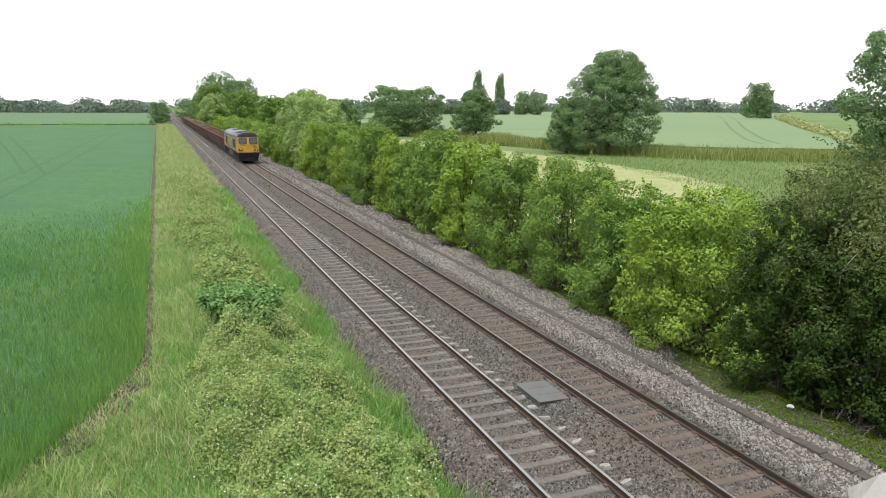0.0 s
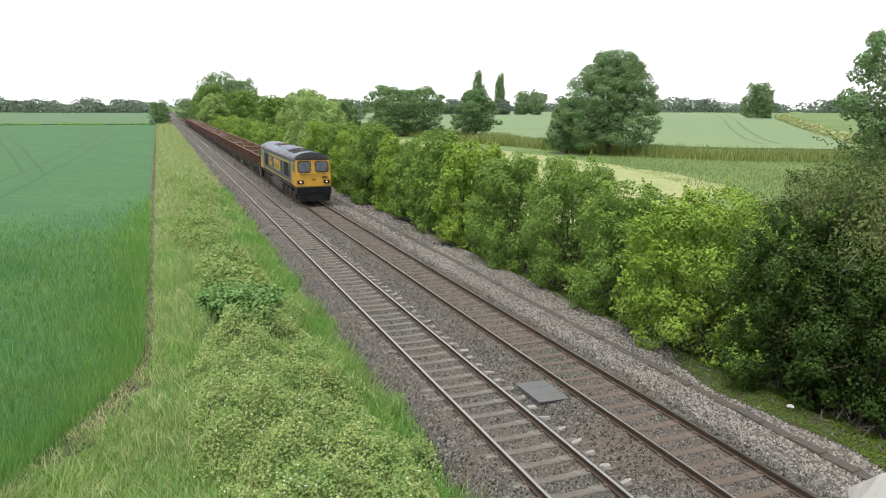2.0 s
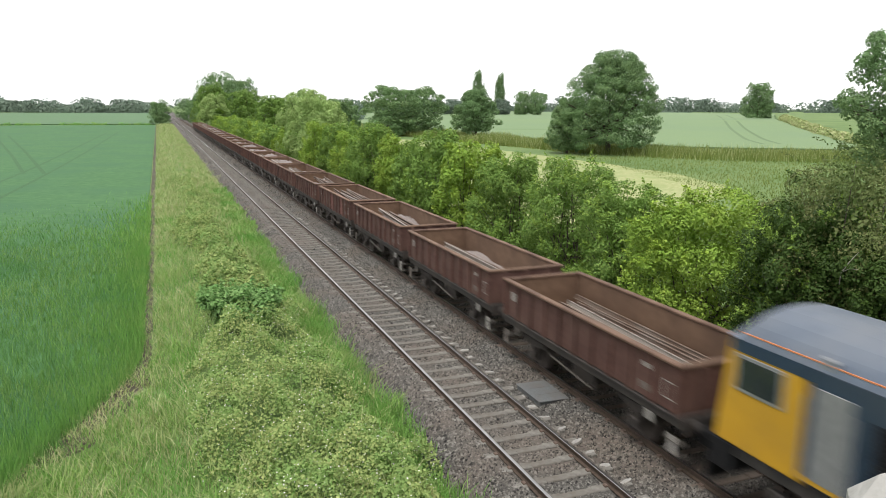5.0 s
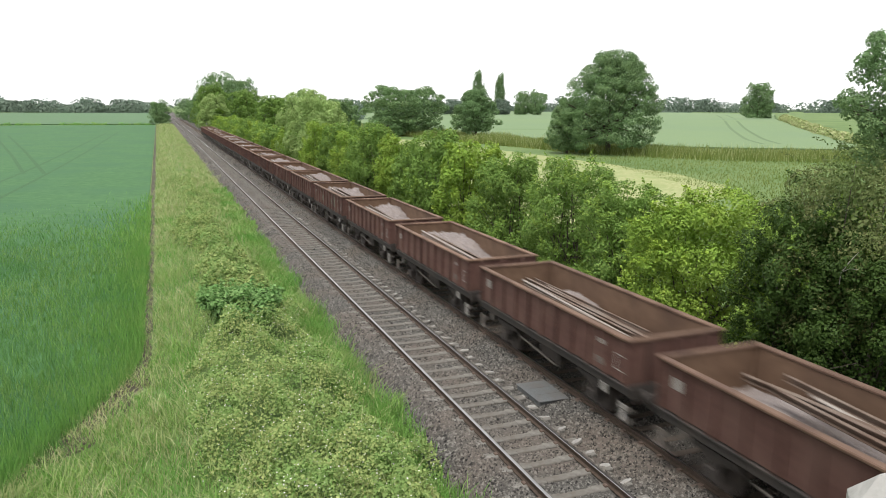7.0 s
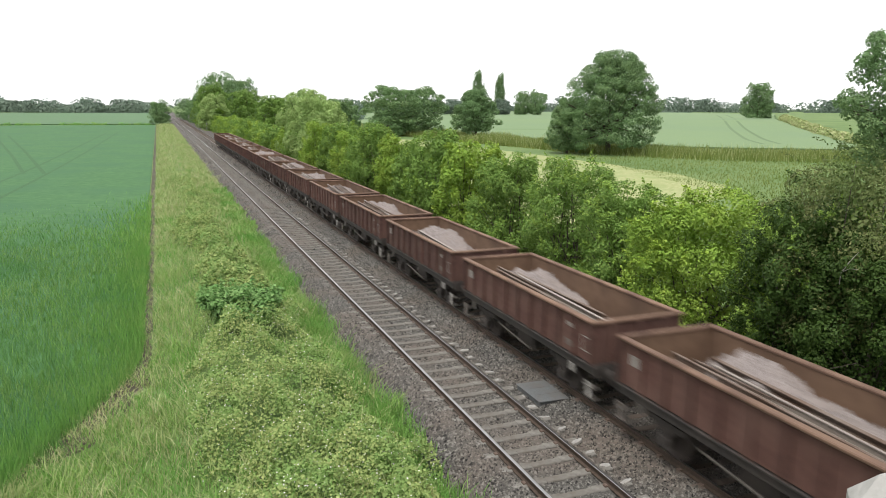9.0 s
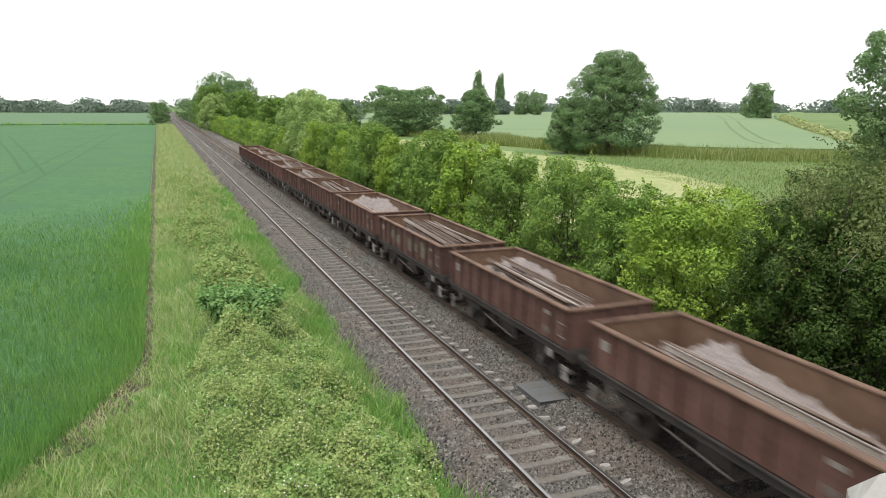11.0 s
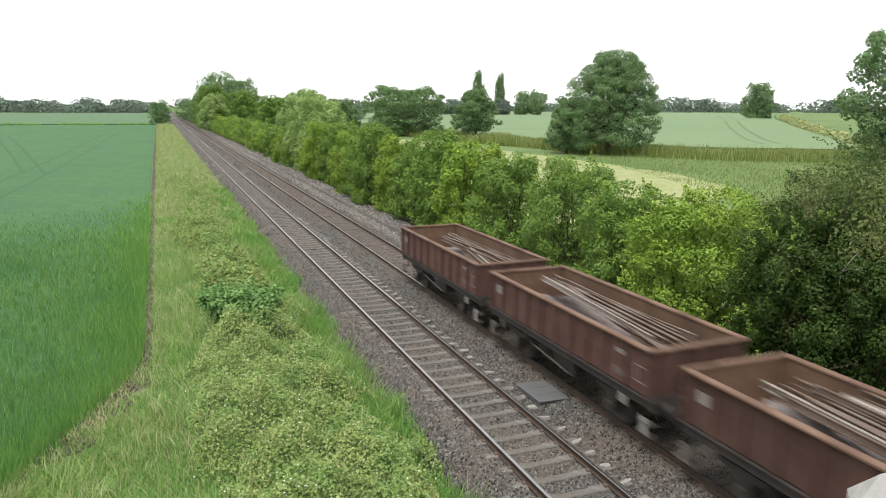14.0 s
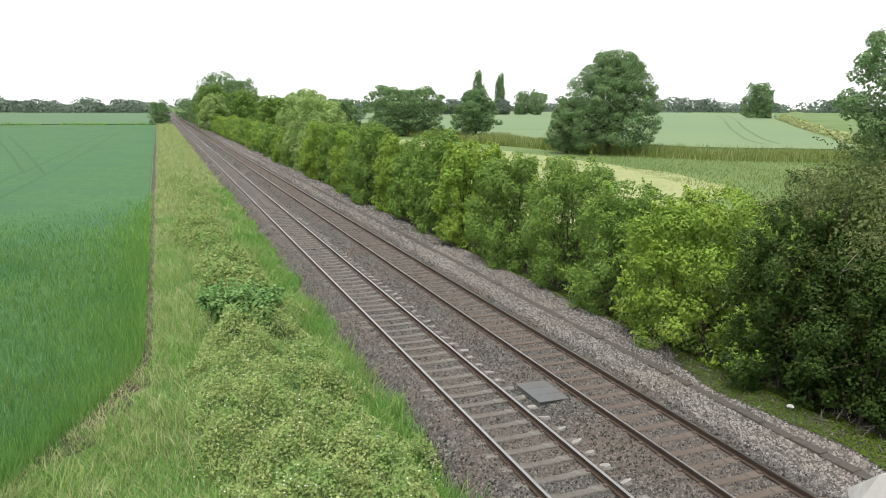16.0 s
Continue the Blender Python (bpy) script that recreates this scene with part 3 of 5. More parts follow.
# lush tall grass where the verge meets the ballast
n = 24000
y = 9 + 62 * g.random(n) ** 1.8
x = 4.75 + 0.3 * ripple(y * 0, y, 0.9) + g.normal(0, 0.28, n)
x = np.minimum(x, 5.45)
P = np.stack([x, y, np.maximum(ground_z(x, y), np.where(x > 4.9, bed_z(x), -9)) - 0.03], 1)
tagged(solid("verge_grass", *blade_arrays(P, 0.5 + 0.14 * ripple(x, y, 1.3), 0.02 * (1 + smooth(25, 70, y) * 1.6), 0.7, g), L_GRASS), "lush tall grass along the edge of the ballast", "grass", kind="stuff")
# bare soil strip where the plough stops
sheet("soil_strip", np.linspace(0, 1, 5), np.concatenate([np.arange(17, 60, 0.25), np.arange(60, 326, 2.0)]), lambda X, Y: X * 0, M_SOIL, label="bare dry soil between crop and verge", category="soil", kind="structure")
ob = bpy.data.objects["soil_strip"]
for v in ob.data.vertices:
    fx = v.co.x
    v.co.x = float(edge_left(v.co.y)) - 0.1 + fx * (0.05 + 0.36 * float(smooth(21, 24, v.co.y)) + (0.85 + 0.25 * math.sin(v.co.y * 3.1)) * float(smooth(24.5, 21.5, v.co.y) * smooth(17, 19, v.co.y)))
    v.co.z = float(ground_z(v.co.x, v.co.y)) + 0.002 + 0.035 * math.sin(math.pi * fx) + 0.008 * math.sin(v.co.y * 5 + fx * 3)

# wheat blades over the near part of the field
n = 190000
y = 8 + 62 * g.random(n) ** 1.7
x = edge_left(y) + 0.05 - (6 + y * 0.75) * g.random(n) + g.normal(0, 0.14, n) + g.exponential(0.12, n) * (y < 19) * 2.5
k = (g.random(n) < 1 - smooth(36, 70, y)) | (y < 30)
x, y = x[k], y[k]
P = np.stack([x, y, ground_z(x, y) + 0.05], 1)
far = 1 + smooth(18, 70, y) * 1.6
tagged(solid("wheat_blades", *blade_arrays(P, (0.42 + 0.06 * ripple(x, y, 0.25)) * (1 - 0.55 * smooth(30, 70, y)), 0.022 * far, 0.45, g, True), L_WHEAT), "upright young wheat blades in the field", "wheat", kind="stuff")

# lighter, looser wheat along the headland
n = 24000
y = 8 + 75 * g.random(n) ** 1.7
x = edge_left(y) + 0.02 - g.exponential(1.0, n) * (1 + 0.5 * ripple(y * 0, y, 0.3))
k = g.random(n) < 1 - smooth(28, 75, y)
x, y = x[k], y[k]
P = np.stack([x, y, ground_z(x, y) + 0.05], 1)
tagged(solid("headland_wheat", *blade_arrays(P, 0.46 + 0.08 * ripple(x, y, 0.7), 0.024 * (1 + smooth(18, 70, y) * 1.6), 0.5, g, True), L_HEAD), "lighter green wheat along the field margin", "wheat", kind="stuff")
# dry stalks lying on the bare soil of the margin
n = 2600
y = 16.5 + 60 * g.random(n) ** 2.2
x = edge_left(y) + g.uniform(-0.05, 0.75, n)
P = np.stack([x, y, ground_z(x, y) + 0.03], 1)
tagged(solid("dry_stalks", *blade_arrays(P, 0.2, 0.018, 2.2, g), L_STRAW), "dry bleached stalks on the bare field margin", "stalks", kind="stuff")


def tramline(path, width, lift, material, label):
    """A wheel track worn through a crop."""
    pts = np.array(path, float)
    t = np.linspace(0, len(pts) - 1, 24)
    q = np.stack([np.interp(t, np.arange(len(pts)), pts[:, a]) for a in (0, 1)], 1)
    q[1:-1] = (q[:-2] + q[1:-1] * 2 + q[2:]) / 4
    d = np.gradient(q, axis=0)
    d /= np.linalg.norm(d, axis=1, keepdims=True)
    nrm = np.stack([-d[:, 1], d[:, 0]], 1)
    rim = [q - nrm * width / 2, q + nrm * width / 2]
    V = np.concatenate([np.column_stack([r, ground_z(r[:, 0], r[:, 1]) + lift]) for r in rim])
    k = np.arange(23)
    return tagged(solid("tramline", V, np.stack([k, k + 1, k + 25, k + 24], 1), material), label, "wheel track", kind="structure")


M_TRAM = mat("trodden_wheat", (0.025, 0.073, 0.025), (0.034, 0.09, 0.031), 3, 0.95, 0.5)
TL = "tractor wheel track through the green wheat"
tramline([(-36.8, 220.3), (-22.0, 145.6), (-13.2, 99.1)], 0.5, 0.087, M_TRAM, TL)
tramline([(-36.0, 201.5), (-22.0, 133.3), (-15.5, 99.8)], 0.5, 0.087, M_TRAM, TL)
tramline([(-14.3, 240.3), (-15.2, 143.7), (-15.6, 108.4), (-16.6, 80.5), (-18.5, 66)], 0.42, 0.089, M_TRAM, TL)
tramline([(-11.5, 240.7), (-12.1, 139.5), (-12.8, 98.9), (-13.6, 72.5), (-15, 60)], 0.42, 0.089, M_TRAM, TL)
M_TRAM2 = mat("trodden_pale_wheat", (0.073, 0.118, 0.05), (0.09, 0.134, 0.062), 2, 0.95, 0.4)
tramline([(361.6, 408.9), (187.4, 205.2), (140.1, 147.1), (127, 128)], 1.0, 0.42, M_TRAM2, "tractor wheel track through the pale wheat")
tramline([(369.7, 408.6), (192.7, 204.2), (145, 146.1), (131, 127)], 1.0, 0.42, M_TRAM2, "tractor wheel track through the pale wheat")

sheet("hedge_floor", np.linspace(15.9, 21, 8), np.arange(6, 90, 1.5), lambda X, Y: np.maximum(ground_z(X, Y), np.where(X < 16.3, np.interp(X, bx, bz), -9)) + 0.02 + 0.015 * ripple(X, Y, 1.9), M_LITTER,
      label="dark leaf litter under the hedge", category="soil", kind="structure")
# moss and weeds at the foot of the hedge
n = 52000
y = 9 + 34 * g.random(n) ** 1.5
x = g.uniform(14.0, 16.6, n)
k = x > 14.45 + 0.35 * ripple(x * 0, y, 0.8) + 1.1 * smooth(16.5, 20, y)
x, y = x[k], y[k]
P = np.stack([x, y, np.maximum(ground_z(x, y), np.where(x < 16.2, bed_z(x), -9)) + 0.05], 1)
tagged(solid("moss_weeds", *leaf_arrays(P, unit(g.normal(0, 0.5, P.shape) + [0, 0, 1]), 0.045, g, 0.8), L_MOSS), "low yellow-green moss and weeds", "weeds", kind="stuff")

# ---- hedge beside the line ----
HEDGE = "hawthorn shrubs of the lineside hedge"
HL = "tall dense green hawthorn shrub of the lineside hedge"
g = np.random.default_rng(5)
y = 33.4
i = 1
DOME = [(-1, 0.8), (-0.6, 1.0), (0, 1.0), (0.4, 0.85), (0.75, 0.6), (1, 0.3)]
# the last two shrubs wear the leaf copy with shade painted in
NEAR = [(17.5, 28.2, 2.4, 2.7, 6.1, L_HAW), (17.4, 23.9, 2.3, 2.3, 5.3, L_HAW), (17.0, 18.9, 2.5, 3.1, 5.6, L_LIGHT), (17.4, 15.1, 2.5, 1.9, 5.7, L_HAWSHADE),
        (17.5, 13.0, 2.1, 1.9, 5.0, L_HAWSHADE)]
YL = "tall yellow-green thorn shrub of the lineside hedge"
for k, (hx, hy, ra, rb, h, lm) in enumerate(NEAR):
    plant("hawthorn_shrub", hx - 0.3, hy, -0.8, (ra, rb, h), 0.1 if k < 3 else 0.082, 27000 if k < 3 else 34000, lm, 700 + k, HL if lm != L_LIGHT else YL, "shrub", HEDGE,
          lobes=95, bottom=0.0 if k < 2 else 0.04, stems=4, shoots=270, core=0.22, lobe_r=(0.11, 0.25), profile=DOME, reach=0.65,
          tips=L_TIPY if lm == L_LIGHT else L_TIPSHADE if k == 4 else L_TIP)
while y < 82:
    h = 6.3 + 0.25 * math.sin(y * 0.9) + g.normal(0, 0.3)
    fresh = (i % 3 == 2)
    near = y < 38
    plant("hawthorn_shrub", 17.0 + g.normal(0, 0.28), y, -0.75, (2.25 + g.normal(0, 0.2), 2.45 + g.normal(0, 0.2), h), 0.105 if near else 0.16,
          27000 if near else 11500, L_LIGHT if fresh else L_HAW, 100 + i, HL if not fresh else YL, "shrub", HEDGE,
          lobes=90, bottom=0.0, stems=3, shoots=250 if near else 130, core=0.22, lobe_r=(0.12, 0.26), profile=DOME, reach=0.6,
          tips=L_TIPY if fresh else L_TIP)
    y += 4.7 + g.normal(0, 0.4)
    i += 1
while y < 420:
    h = (4.8 + 2.6 * float(smooth(210, 260, y))) * g.uniform(0.85, 1.2)
    plant("hawthorn_shrub", 17.0 + g.normal(0, 0.3), y, -0.75, (2.3, 3.4, h), 0.24 if y < 235 else 0.4, 3600 if y < 235 else 1500, L_LIGHT if i % 3 == 0 else L_HAW, 100 + i, HL, "shrub", HEDGE,
          lobes=44, bottom=0.0, stems=2, shoots=50, core=0.3, lobe_r=(0.13, 0.28), profile=DOME, tips=L_TIPY if i % 3 == 0 else L_TIP, reach=0.6)
    y += 6.6 + 2.5 * float(smooth(200, 300, y))
    i += 1
# the big old bushes next to the bridge
plant("thorn_bush", 18.8, 14.0, -0.8, (3.3, 2.7, 8.3), 0.076, 38000, L_BROWN, 901, "large old brownish thorn bush with bare twigs", "bush", lobes=60, bottom=0.0, stems=5, shoots=300, core=0.3, lobe_r=(0.14, 0.28), full=True, tips=L_BROWN, reach=0.9, waist=0.95)
plant("thorn_bush", 19.2, 16.9, -0.8, (2.2, 1.9, 6.7), 0.09, 18000, L_BROWN, 905, "tall brownish thorn bush behind the hedge", "bush", lobes=50, bottom=0.0, stems=4, shoots=160, core=0.3, lobe_r=(0.14, 0.28), full=True, tips=L_TIPSHADE, reach=0.8)
plant("hawthorn_shrub", 17.35, 11.1, -0.8, (1.15, 1.0, 2.3), 0.08, 9000, L_HAW, 903, "low green shrub beside the bridge", "shrub", HEDGE, lobes=30, bottom=0.0, shoots=12, core=0.3, full=True)
plant("elder_bush", 2.4, 25.9, -0.5, (1.5, 1.9, 1.65), 0.15, 3600, L_ELDER, 904, "low green elder bush among the brambles", "bush", lobes=26, bottom=0.0, stems=3, stem_r=0.03, shoots=60, core=0.2, lobe_r=(0.12, 0.26), reach=1.1)

# ---- trees ----


def tree(x, y, width, height, lmat, seed, label, leaf=0.6, count=9000, lobes=40, bottom=0.14, taper=0.25, stem=0.35, group="", lobe_r=(0.17, 0.34), name="tree", shoots=0, full=False, profile=None, lean=(0, 0), core=0.3):
    return plant(name, x, y, float(ground_z(x, y)) - 0.1, (width / 2, width / 2, height), leaf, count, lmat, seed, label, "tree", group, lobes=lobes, bottom=bottom,
                 stems=1, stem_r=stem, core=core, taper=taper, lobe_r=lobe_r, shoots=shoots, full=full, waist=0.97, profile=profile, lean=lean)


tree(76.3, 113.8, 20.3, 19.2, L_DARK, 6, "large dark green spreading oak standing alone in the meadow", 0.31, 43000, 260, 0.06, 0.0, 0.5, lobe_r=(0.06, 0.15), core=0.22, lean=(0.1, -0.04),
     profile=[(-1, 0.7), (-0.75, 0.98), (-0.3, 1.0), (0.05, 0.88), (0.4, 0.62), (0.75, 0.38), (1, 0.16)])
tree(69.6, 117.0, 8.0, 10.5, L_DARK, 7, "smaller dark green tree beside the lone oak", 0.27, 12000, 90, 0.03, 0.0, 0.25, lobe_r=(0.09, 0.2), profile=[(-1, 0.7), (-0.6, 1.0), (0, 0.9), (0.5, 0.6), (1, 0.2)])
tree(78.7, 179.2, 14.0, 13.4, L_DARK, 2, "small round dark green field tree", 0.38, 17000, 130, 0.1, 0.0, 0.3, lobe_r=(0.08, 0.18), profile=[(-1, 0.6), (-0.7, 0.95), (-0.2, 1.0), (0.3, 0.7), (1, 0.2)])
tree(66.0, 201.5, 25.5, 14.6, L_DARK, 3, "broad low dark green field tree", 0.48, 19000, 160, 0.03, 0.0, 0.5, lobe_r=(0.07, 0.17), profile=[(-1, 0.6), (-0.7, 0.95), (0, 1.0), (0.5, 0.85), (1, 0.45)])
SLIM = [(-1, 0.6), (-0.3, 1.0), (0.3, 0.85), (0.7, 0.5), (1, 0.2)]
POP = "poplars far across the fields"
tree(197, 446, 8.5, 29, L_DARK, 4, "slim tall dark poplar tree", 0.7, 4500, 90, 0.05, 0.0, 0.4, POP, profile=SLIM)
tree(210.7, 441, 7.5, 27, L_DARK, 5, "slim tall dark poplar tree", 0.7, 4500, 90, 0.05, 0.0, 0.4, POP, profile=SLIM)
CL = "trees beyond the wheat"
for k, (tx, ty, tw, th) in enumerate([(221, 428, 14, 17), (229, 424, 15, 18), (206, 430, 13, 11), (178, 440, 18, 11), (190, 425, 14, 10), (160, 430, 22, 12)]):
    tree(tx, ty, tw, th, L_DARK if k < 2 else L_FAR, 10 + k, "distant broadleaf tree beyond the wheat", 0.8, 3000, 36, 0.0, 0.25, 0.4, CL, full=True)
tree(282.6, 290.7, 18, 19.0, L_DARK, 20, "lone broadleaf tree on the rise", 0.5, 13000, 110, 0.0, 0.0, 0.5, lobe_r=(0.08, 0.2), profile=[(-1, 0.8), (-0.5, 1.0), (0, 0.9), (0.5, 0.8), (1, 0.4)])
tree(58.0, 43.0, 11.5, 15.8, L_DARK, 21, "tall broadleaf tree with loose green crown", 0.23, 33000, 170, 0.2, 0.0, 0.35, lobe_r=(0.07, 0.17), core=0.22, profile=[(-1, 0.5), (-0.6, 0.85), (0, 1.0), (0.5, 0.8), (1, 0.3)])
ROUND = [(-1, 0.75), (-0.5, 1.0), (0, 1.0), (0.5, 0.82), (1, 0.4)]
LS = "trees along the line"
for k, (tx, ty, tw, th, lm) in enumerate([(21, 288, 19, 21.5, L_DARK), (17.5, 262, 12, 16, L_HAW), (28, 276, 15, 19, L_DARK), (16.5, 240, 10, 11.8, L_WILLOW), (35, 240, 13, 12, L_HAW), (28, 255, 14, 14, L_HAW),
                                          (50, 266, 10, 14.3, L_DARK), (52, 222, 13, 11, L_DARK), (44, 232, 13, 11, L_HAW), (22, 300, 16, 16, L_DARK), (20, 340, 18, 14, L_DARK), (18, 400, 20, 12, L_DARK)]):
    tree(tx, ty, tw, th, lm, 30 + k, "broadleaf tree beside the line", 0.5, 7500, 120, 0.0, 0.0, 0.35, LS, lobe_r=(0.09, 0.2), profile=ROUND)
for k, (tx, ty, tw, th) in enumerate([(18.6, 92, 8, 10.4), (18.8, 100, 8.5, 11.0), (21, 108, 9, 10.6), (18.0, 84, 6.5, 8.6)]):
    tree(tx, ty, tw, th, L_WILLOW, 50 + k, "grey-green willow behind the hedge", 0.25, 10000, 120, 0.0, 0.0, 0.2, "willows behind the hedge", lobe_r=(0.08, 0.18), profile=ROUND)
tree(0.6, 340, 10.5, 10.8, L_DARK, 60, "dark round tree at the edge of the field", 0.4, 6000, 40, 0.0, 0.2, 0.3, full=True)

# far woods and hedgerows
def woods(name, pts, height, width, leaf, count, lmat, seed, label):
    """A long wood or hedgerow: crowns run together along a line."""
    g = np.random.default_rng(seed)
    pts = np.array(pts, float)
    seg = np.linalg.norm(np.diff(pts, axis=0), axis=1)
    s = np.concatenate([[0], np.cumsum(seg)])
    nl = int(s[-1] / (width * 0.55)) + 2
    t = g.uniform(0, s[-1], nl)
    cx, cy = np.interp(t, s, pts[:, 0]), np.interp(t, s, pts[:, 1])
    r = width * g.uniform(0.4, 0.75, nl)
    hh = height * g.uniform(0.62, 1.12, nl)
    i = g.integers(0, nl, count)
    e = unit(g.normal(size=(count, 3)))
    e[:, 2] = np.abs(e[:, 2]) * 1.0 - 0.15
    P = np.stack([cx[i] + e[:, 0] * r[i], cy[i] + e[:, 1] * r[i], np.maximum(e[:, 2], 0.02) * hh[i]], 1)
    P[:, :2] += g.normal(0, width * 0.08, (count, 2))
    P[:, 2] = np.where(g.random(count) < 0.45, g.random(count) * P[:, 2], P[:, 2]) + ground_z(P[:, 0], P[:, 1])
    return tagged(solid(name, *leaf_arrays(P, unit(e + g.normal(0, 0.4, e.shape)), leaf, g, 0.8), lmat), label, "wood", kind="stuff")


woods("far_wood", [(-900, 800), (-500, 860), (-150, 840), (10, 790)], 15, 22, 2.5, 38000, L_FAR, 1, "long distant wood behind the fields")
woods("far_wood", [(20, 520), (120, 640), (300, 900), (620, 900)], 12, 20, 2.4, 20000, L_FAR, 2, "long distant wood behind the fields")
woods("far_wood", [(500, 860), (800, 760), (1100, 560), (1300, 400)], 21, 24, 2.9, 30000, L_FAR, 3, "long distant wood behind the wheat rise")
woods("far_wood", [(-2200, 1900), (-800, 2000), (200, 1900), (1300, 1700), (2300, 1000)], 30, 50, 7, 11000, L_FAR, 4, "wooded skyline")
woods("hedgerow", [(-400, 331), (-100, 330), (-4, 330)], 1.3, 2.2, 0.4, 14000, L_GRASS, 5, "low pale hedgerow between the fields")
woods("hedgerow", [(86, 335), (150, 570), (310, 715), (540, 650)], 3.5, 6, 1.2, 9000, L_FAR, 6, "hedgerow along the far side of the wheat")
woods("grass_bank", [(300, 290), (272, 262), (209, 190), (168, 142), (150, 122)], 2.8, 4, 0.6, 14000, L_STRAW, 7, "rough grassy bank along a lane")


def reeds(seed, n, tall, wide):
    g = np.random.default_rng(seed)
    line = np.array([(125, 76), (106, 88), (88, 99), (79, 118), (75, 150), (70, 210), (64, 300)], float)
    s = np.concatenate([[0], np.cumsum(np.linalg.norm(np.diff(line, axis=0), axis=1))])
    t = g.uniform(0, s[-1], n) 
    x, y = np.interp(t, s, line[:, 0]), np.interp(t, s, line[:, 1])
    x = x + g.uniform(-7, 10, n)
    y = y + g.uniform(-7, 10, n) * (x > 70)
    P = np.stack([x, y, ground_z(x, y)], 1)
    return blade_arrays(P, tall * (1 + 0.4 * ripple(x, y, 0.15) + 0.25 * ripple(x, y, 0.9)), wide, 0.4, g, True)


tagged(solid("ditch_reeds", *reeds(33, 52000, 1.4, 0.14), L_REED), "band of tall green reeds along a ditch", "reeds", kind="stuff")
tagged(solid("seeding_grass", *reeds(35, 9000, 1.75, 0.09), L_STRAW), "pale seeding grass standing among the ditch reeds", "grass", kind="stuff")
g = np.random.default_rng(34)
n = 80000
y = 30 + 110 * g.random(n) ** 1.3
x = 20 + g.random(n) * (20 + y * 0.9)
k = ~((x < 50.5 + 0.28 * (y - 54)) & (y > 41 + 0.85 * np.maximum(0, x - 38)))
x, y = x[k], y[k]
P = np.stack([x, y, ground_z(x, y)], 1)
tagged(solid("rough_grass", *blade_arrays(P, 0.3 + 0.12 * ripple(x, y, 0.3), 0.06, 0.7, g, True), L_REED), "rough green grass round the meadow", "grass", kind="stuff")

# ---- small lineside things ----
M_GALV = mat("grey_cover", (0.076, 0.081, 0.083), (0.112, 0.117, 0.118), 25, 0.6, 0.15, c3=(0.090, 0.085, 0.081), coarse=3)
cover = empty("cable_cover", 9.13, 16.15, -0.24, label="low grey steel cable box lying between the tracks", category="cable box")
bm = bmesh.new()
box(bm, -0.42, 0.42, -0.62, 0.62, 0, 0.13, 0.012)
part("box", bm, M_GALV, cover)
bm = bmesh.new()
box(bm, -0.45, 0.45, -0.65, 0.65, 0.134, 0.16, 0.008)
for k in range(2):
    box(bm, -0.4, 0.4, -0.22 + k * 0.44, -0.21 + k * 0.44, 0.158, 0.164)
part("lid", bm, M_GALV, cover, "ribbed grey lid")
cover.rotation_euler = (0.02, 0.03, 0.02)

M_YPOST = mat("faded_yellow_paint", (0.308, 0.28, 0.09), (0.364, 0.336, 0.14), 9, 0.7, 0.1)
M_WPOST = mat("white_post_paint", (0.381, 0.381, 0.358), (0.437, 0.437, 0.42), 9, 0.7, 0.1)
M_STEEL = mat("dark_steel", (0.028, 0.028, 0.031), (0.045, 0.045, 0.048), 9, 0.6, 0.1)


def post(x, y, h, r, m, label):
    t = empty("lineside_post", x, y, float(ground_z(x, y)), label=label, category="post", group="lineside posts")
    bm = bmesh.new()
    cyl(bm, (0, 0, h / 2), "z", r, h, 10)
    part("pole", bm, m, t)
    bm = bmesh.new()
    box(bm, -r * 2.2, r * 2.2, -0.02, 0.02, h, h + r * 5, 0.01)
    part("plate", bm, m, t)


post(14.0, 131.3, 1.7, 0.06, M_YPOST, "slim faded yellow marker post by the ballast")
post(13.9, 239.0, 2.1, 0.10, M_WPOST, "white marker post beside the far line")
post(13.9, 375.0, 2.6, 0.14, M_WPOST, "white marker post beside the far line")

# signal at the far end
sig = empty("railway_signal", 4.6, 356, -0.75, label="colour light signal on a post showing green", category="signal")
bm = bmesh.new()
cyl(bm, (0, 0, 1.9), "z", 0.09, 3.8, 10)
part("post", bm, M_STEEL, sig)
bm = bmesh.new()
box(bm, -0.35, 0.35, -0.1, 0.2, 3.0, 4.7, 0.03)
part("head", bm, M_STEEL, sig)
m_lamp = bpy.data.materials.new("signal_green")
m_lamp.use_nodes = True
m_lamp.node_tree.nodes["Principled BSDF"].inputs["Emission Color"].default_value = (0.5, 1.0, 0.8, 1)
m_lamp.node_tree.nodes["Principled BSDF"].inputs["Emission Strength"].default_value = 12
bm = bmesh.new()
cyl(bm, (0, -0.13, 3.75), "y", 0.2, 0.06, 12)
part("lamp", bm, m_lamp, sig, "lit green lamp")

# the bridge the camera stands on
M_PARAPET = mat("weathered_parapet", (0.291, 0.286, 0.274), (0.347, 0.342, 0.33), 30, 0.9, 0.4, c3=(0.202, 0.196, 0.179), coarse=3)
bridge = empty("road_bridge", 0, 0, 0, label="weathered pale concrete parapet of the road bridge", category="bridge", kind="structure")
bm = bmesh.new()
box(bm, -40, 60, -8.0, 0.3, 4.6, 5.6, 0.03)
part("deck", bm, M_PARAPET, bridge)
bm = bmesh.new()
box(bm, -40, 60, -0.1, 0.22, 5.6, 6.9, 0.03)
part("parapet", bm, M_PARAPET, bridge)
bm = bmesh.new()
box(bm, 0.46, 1.5, -0.2, 0.372, 5.6, 7.112, 0.025)
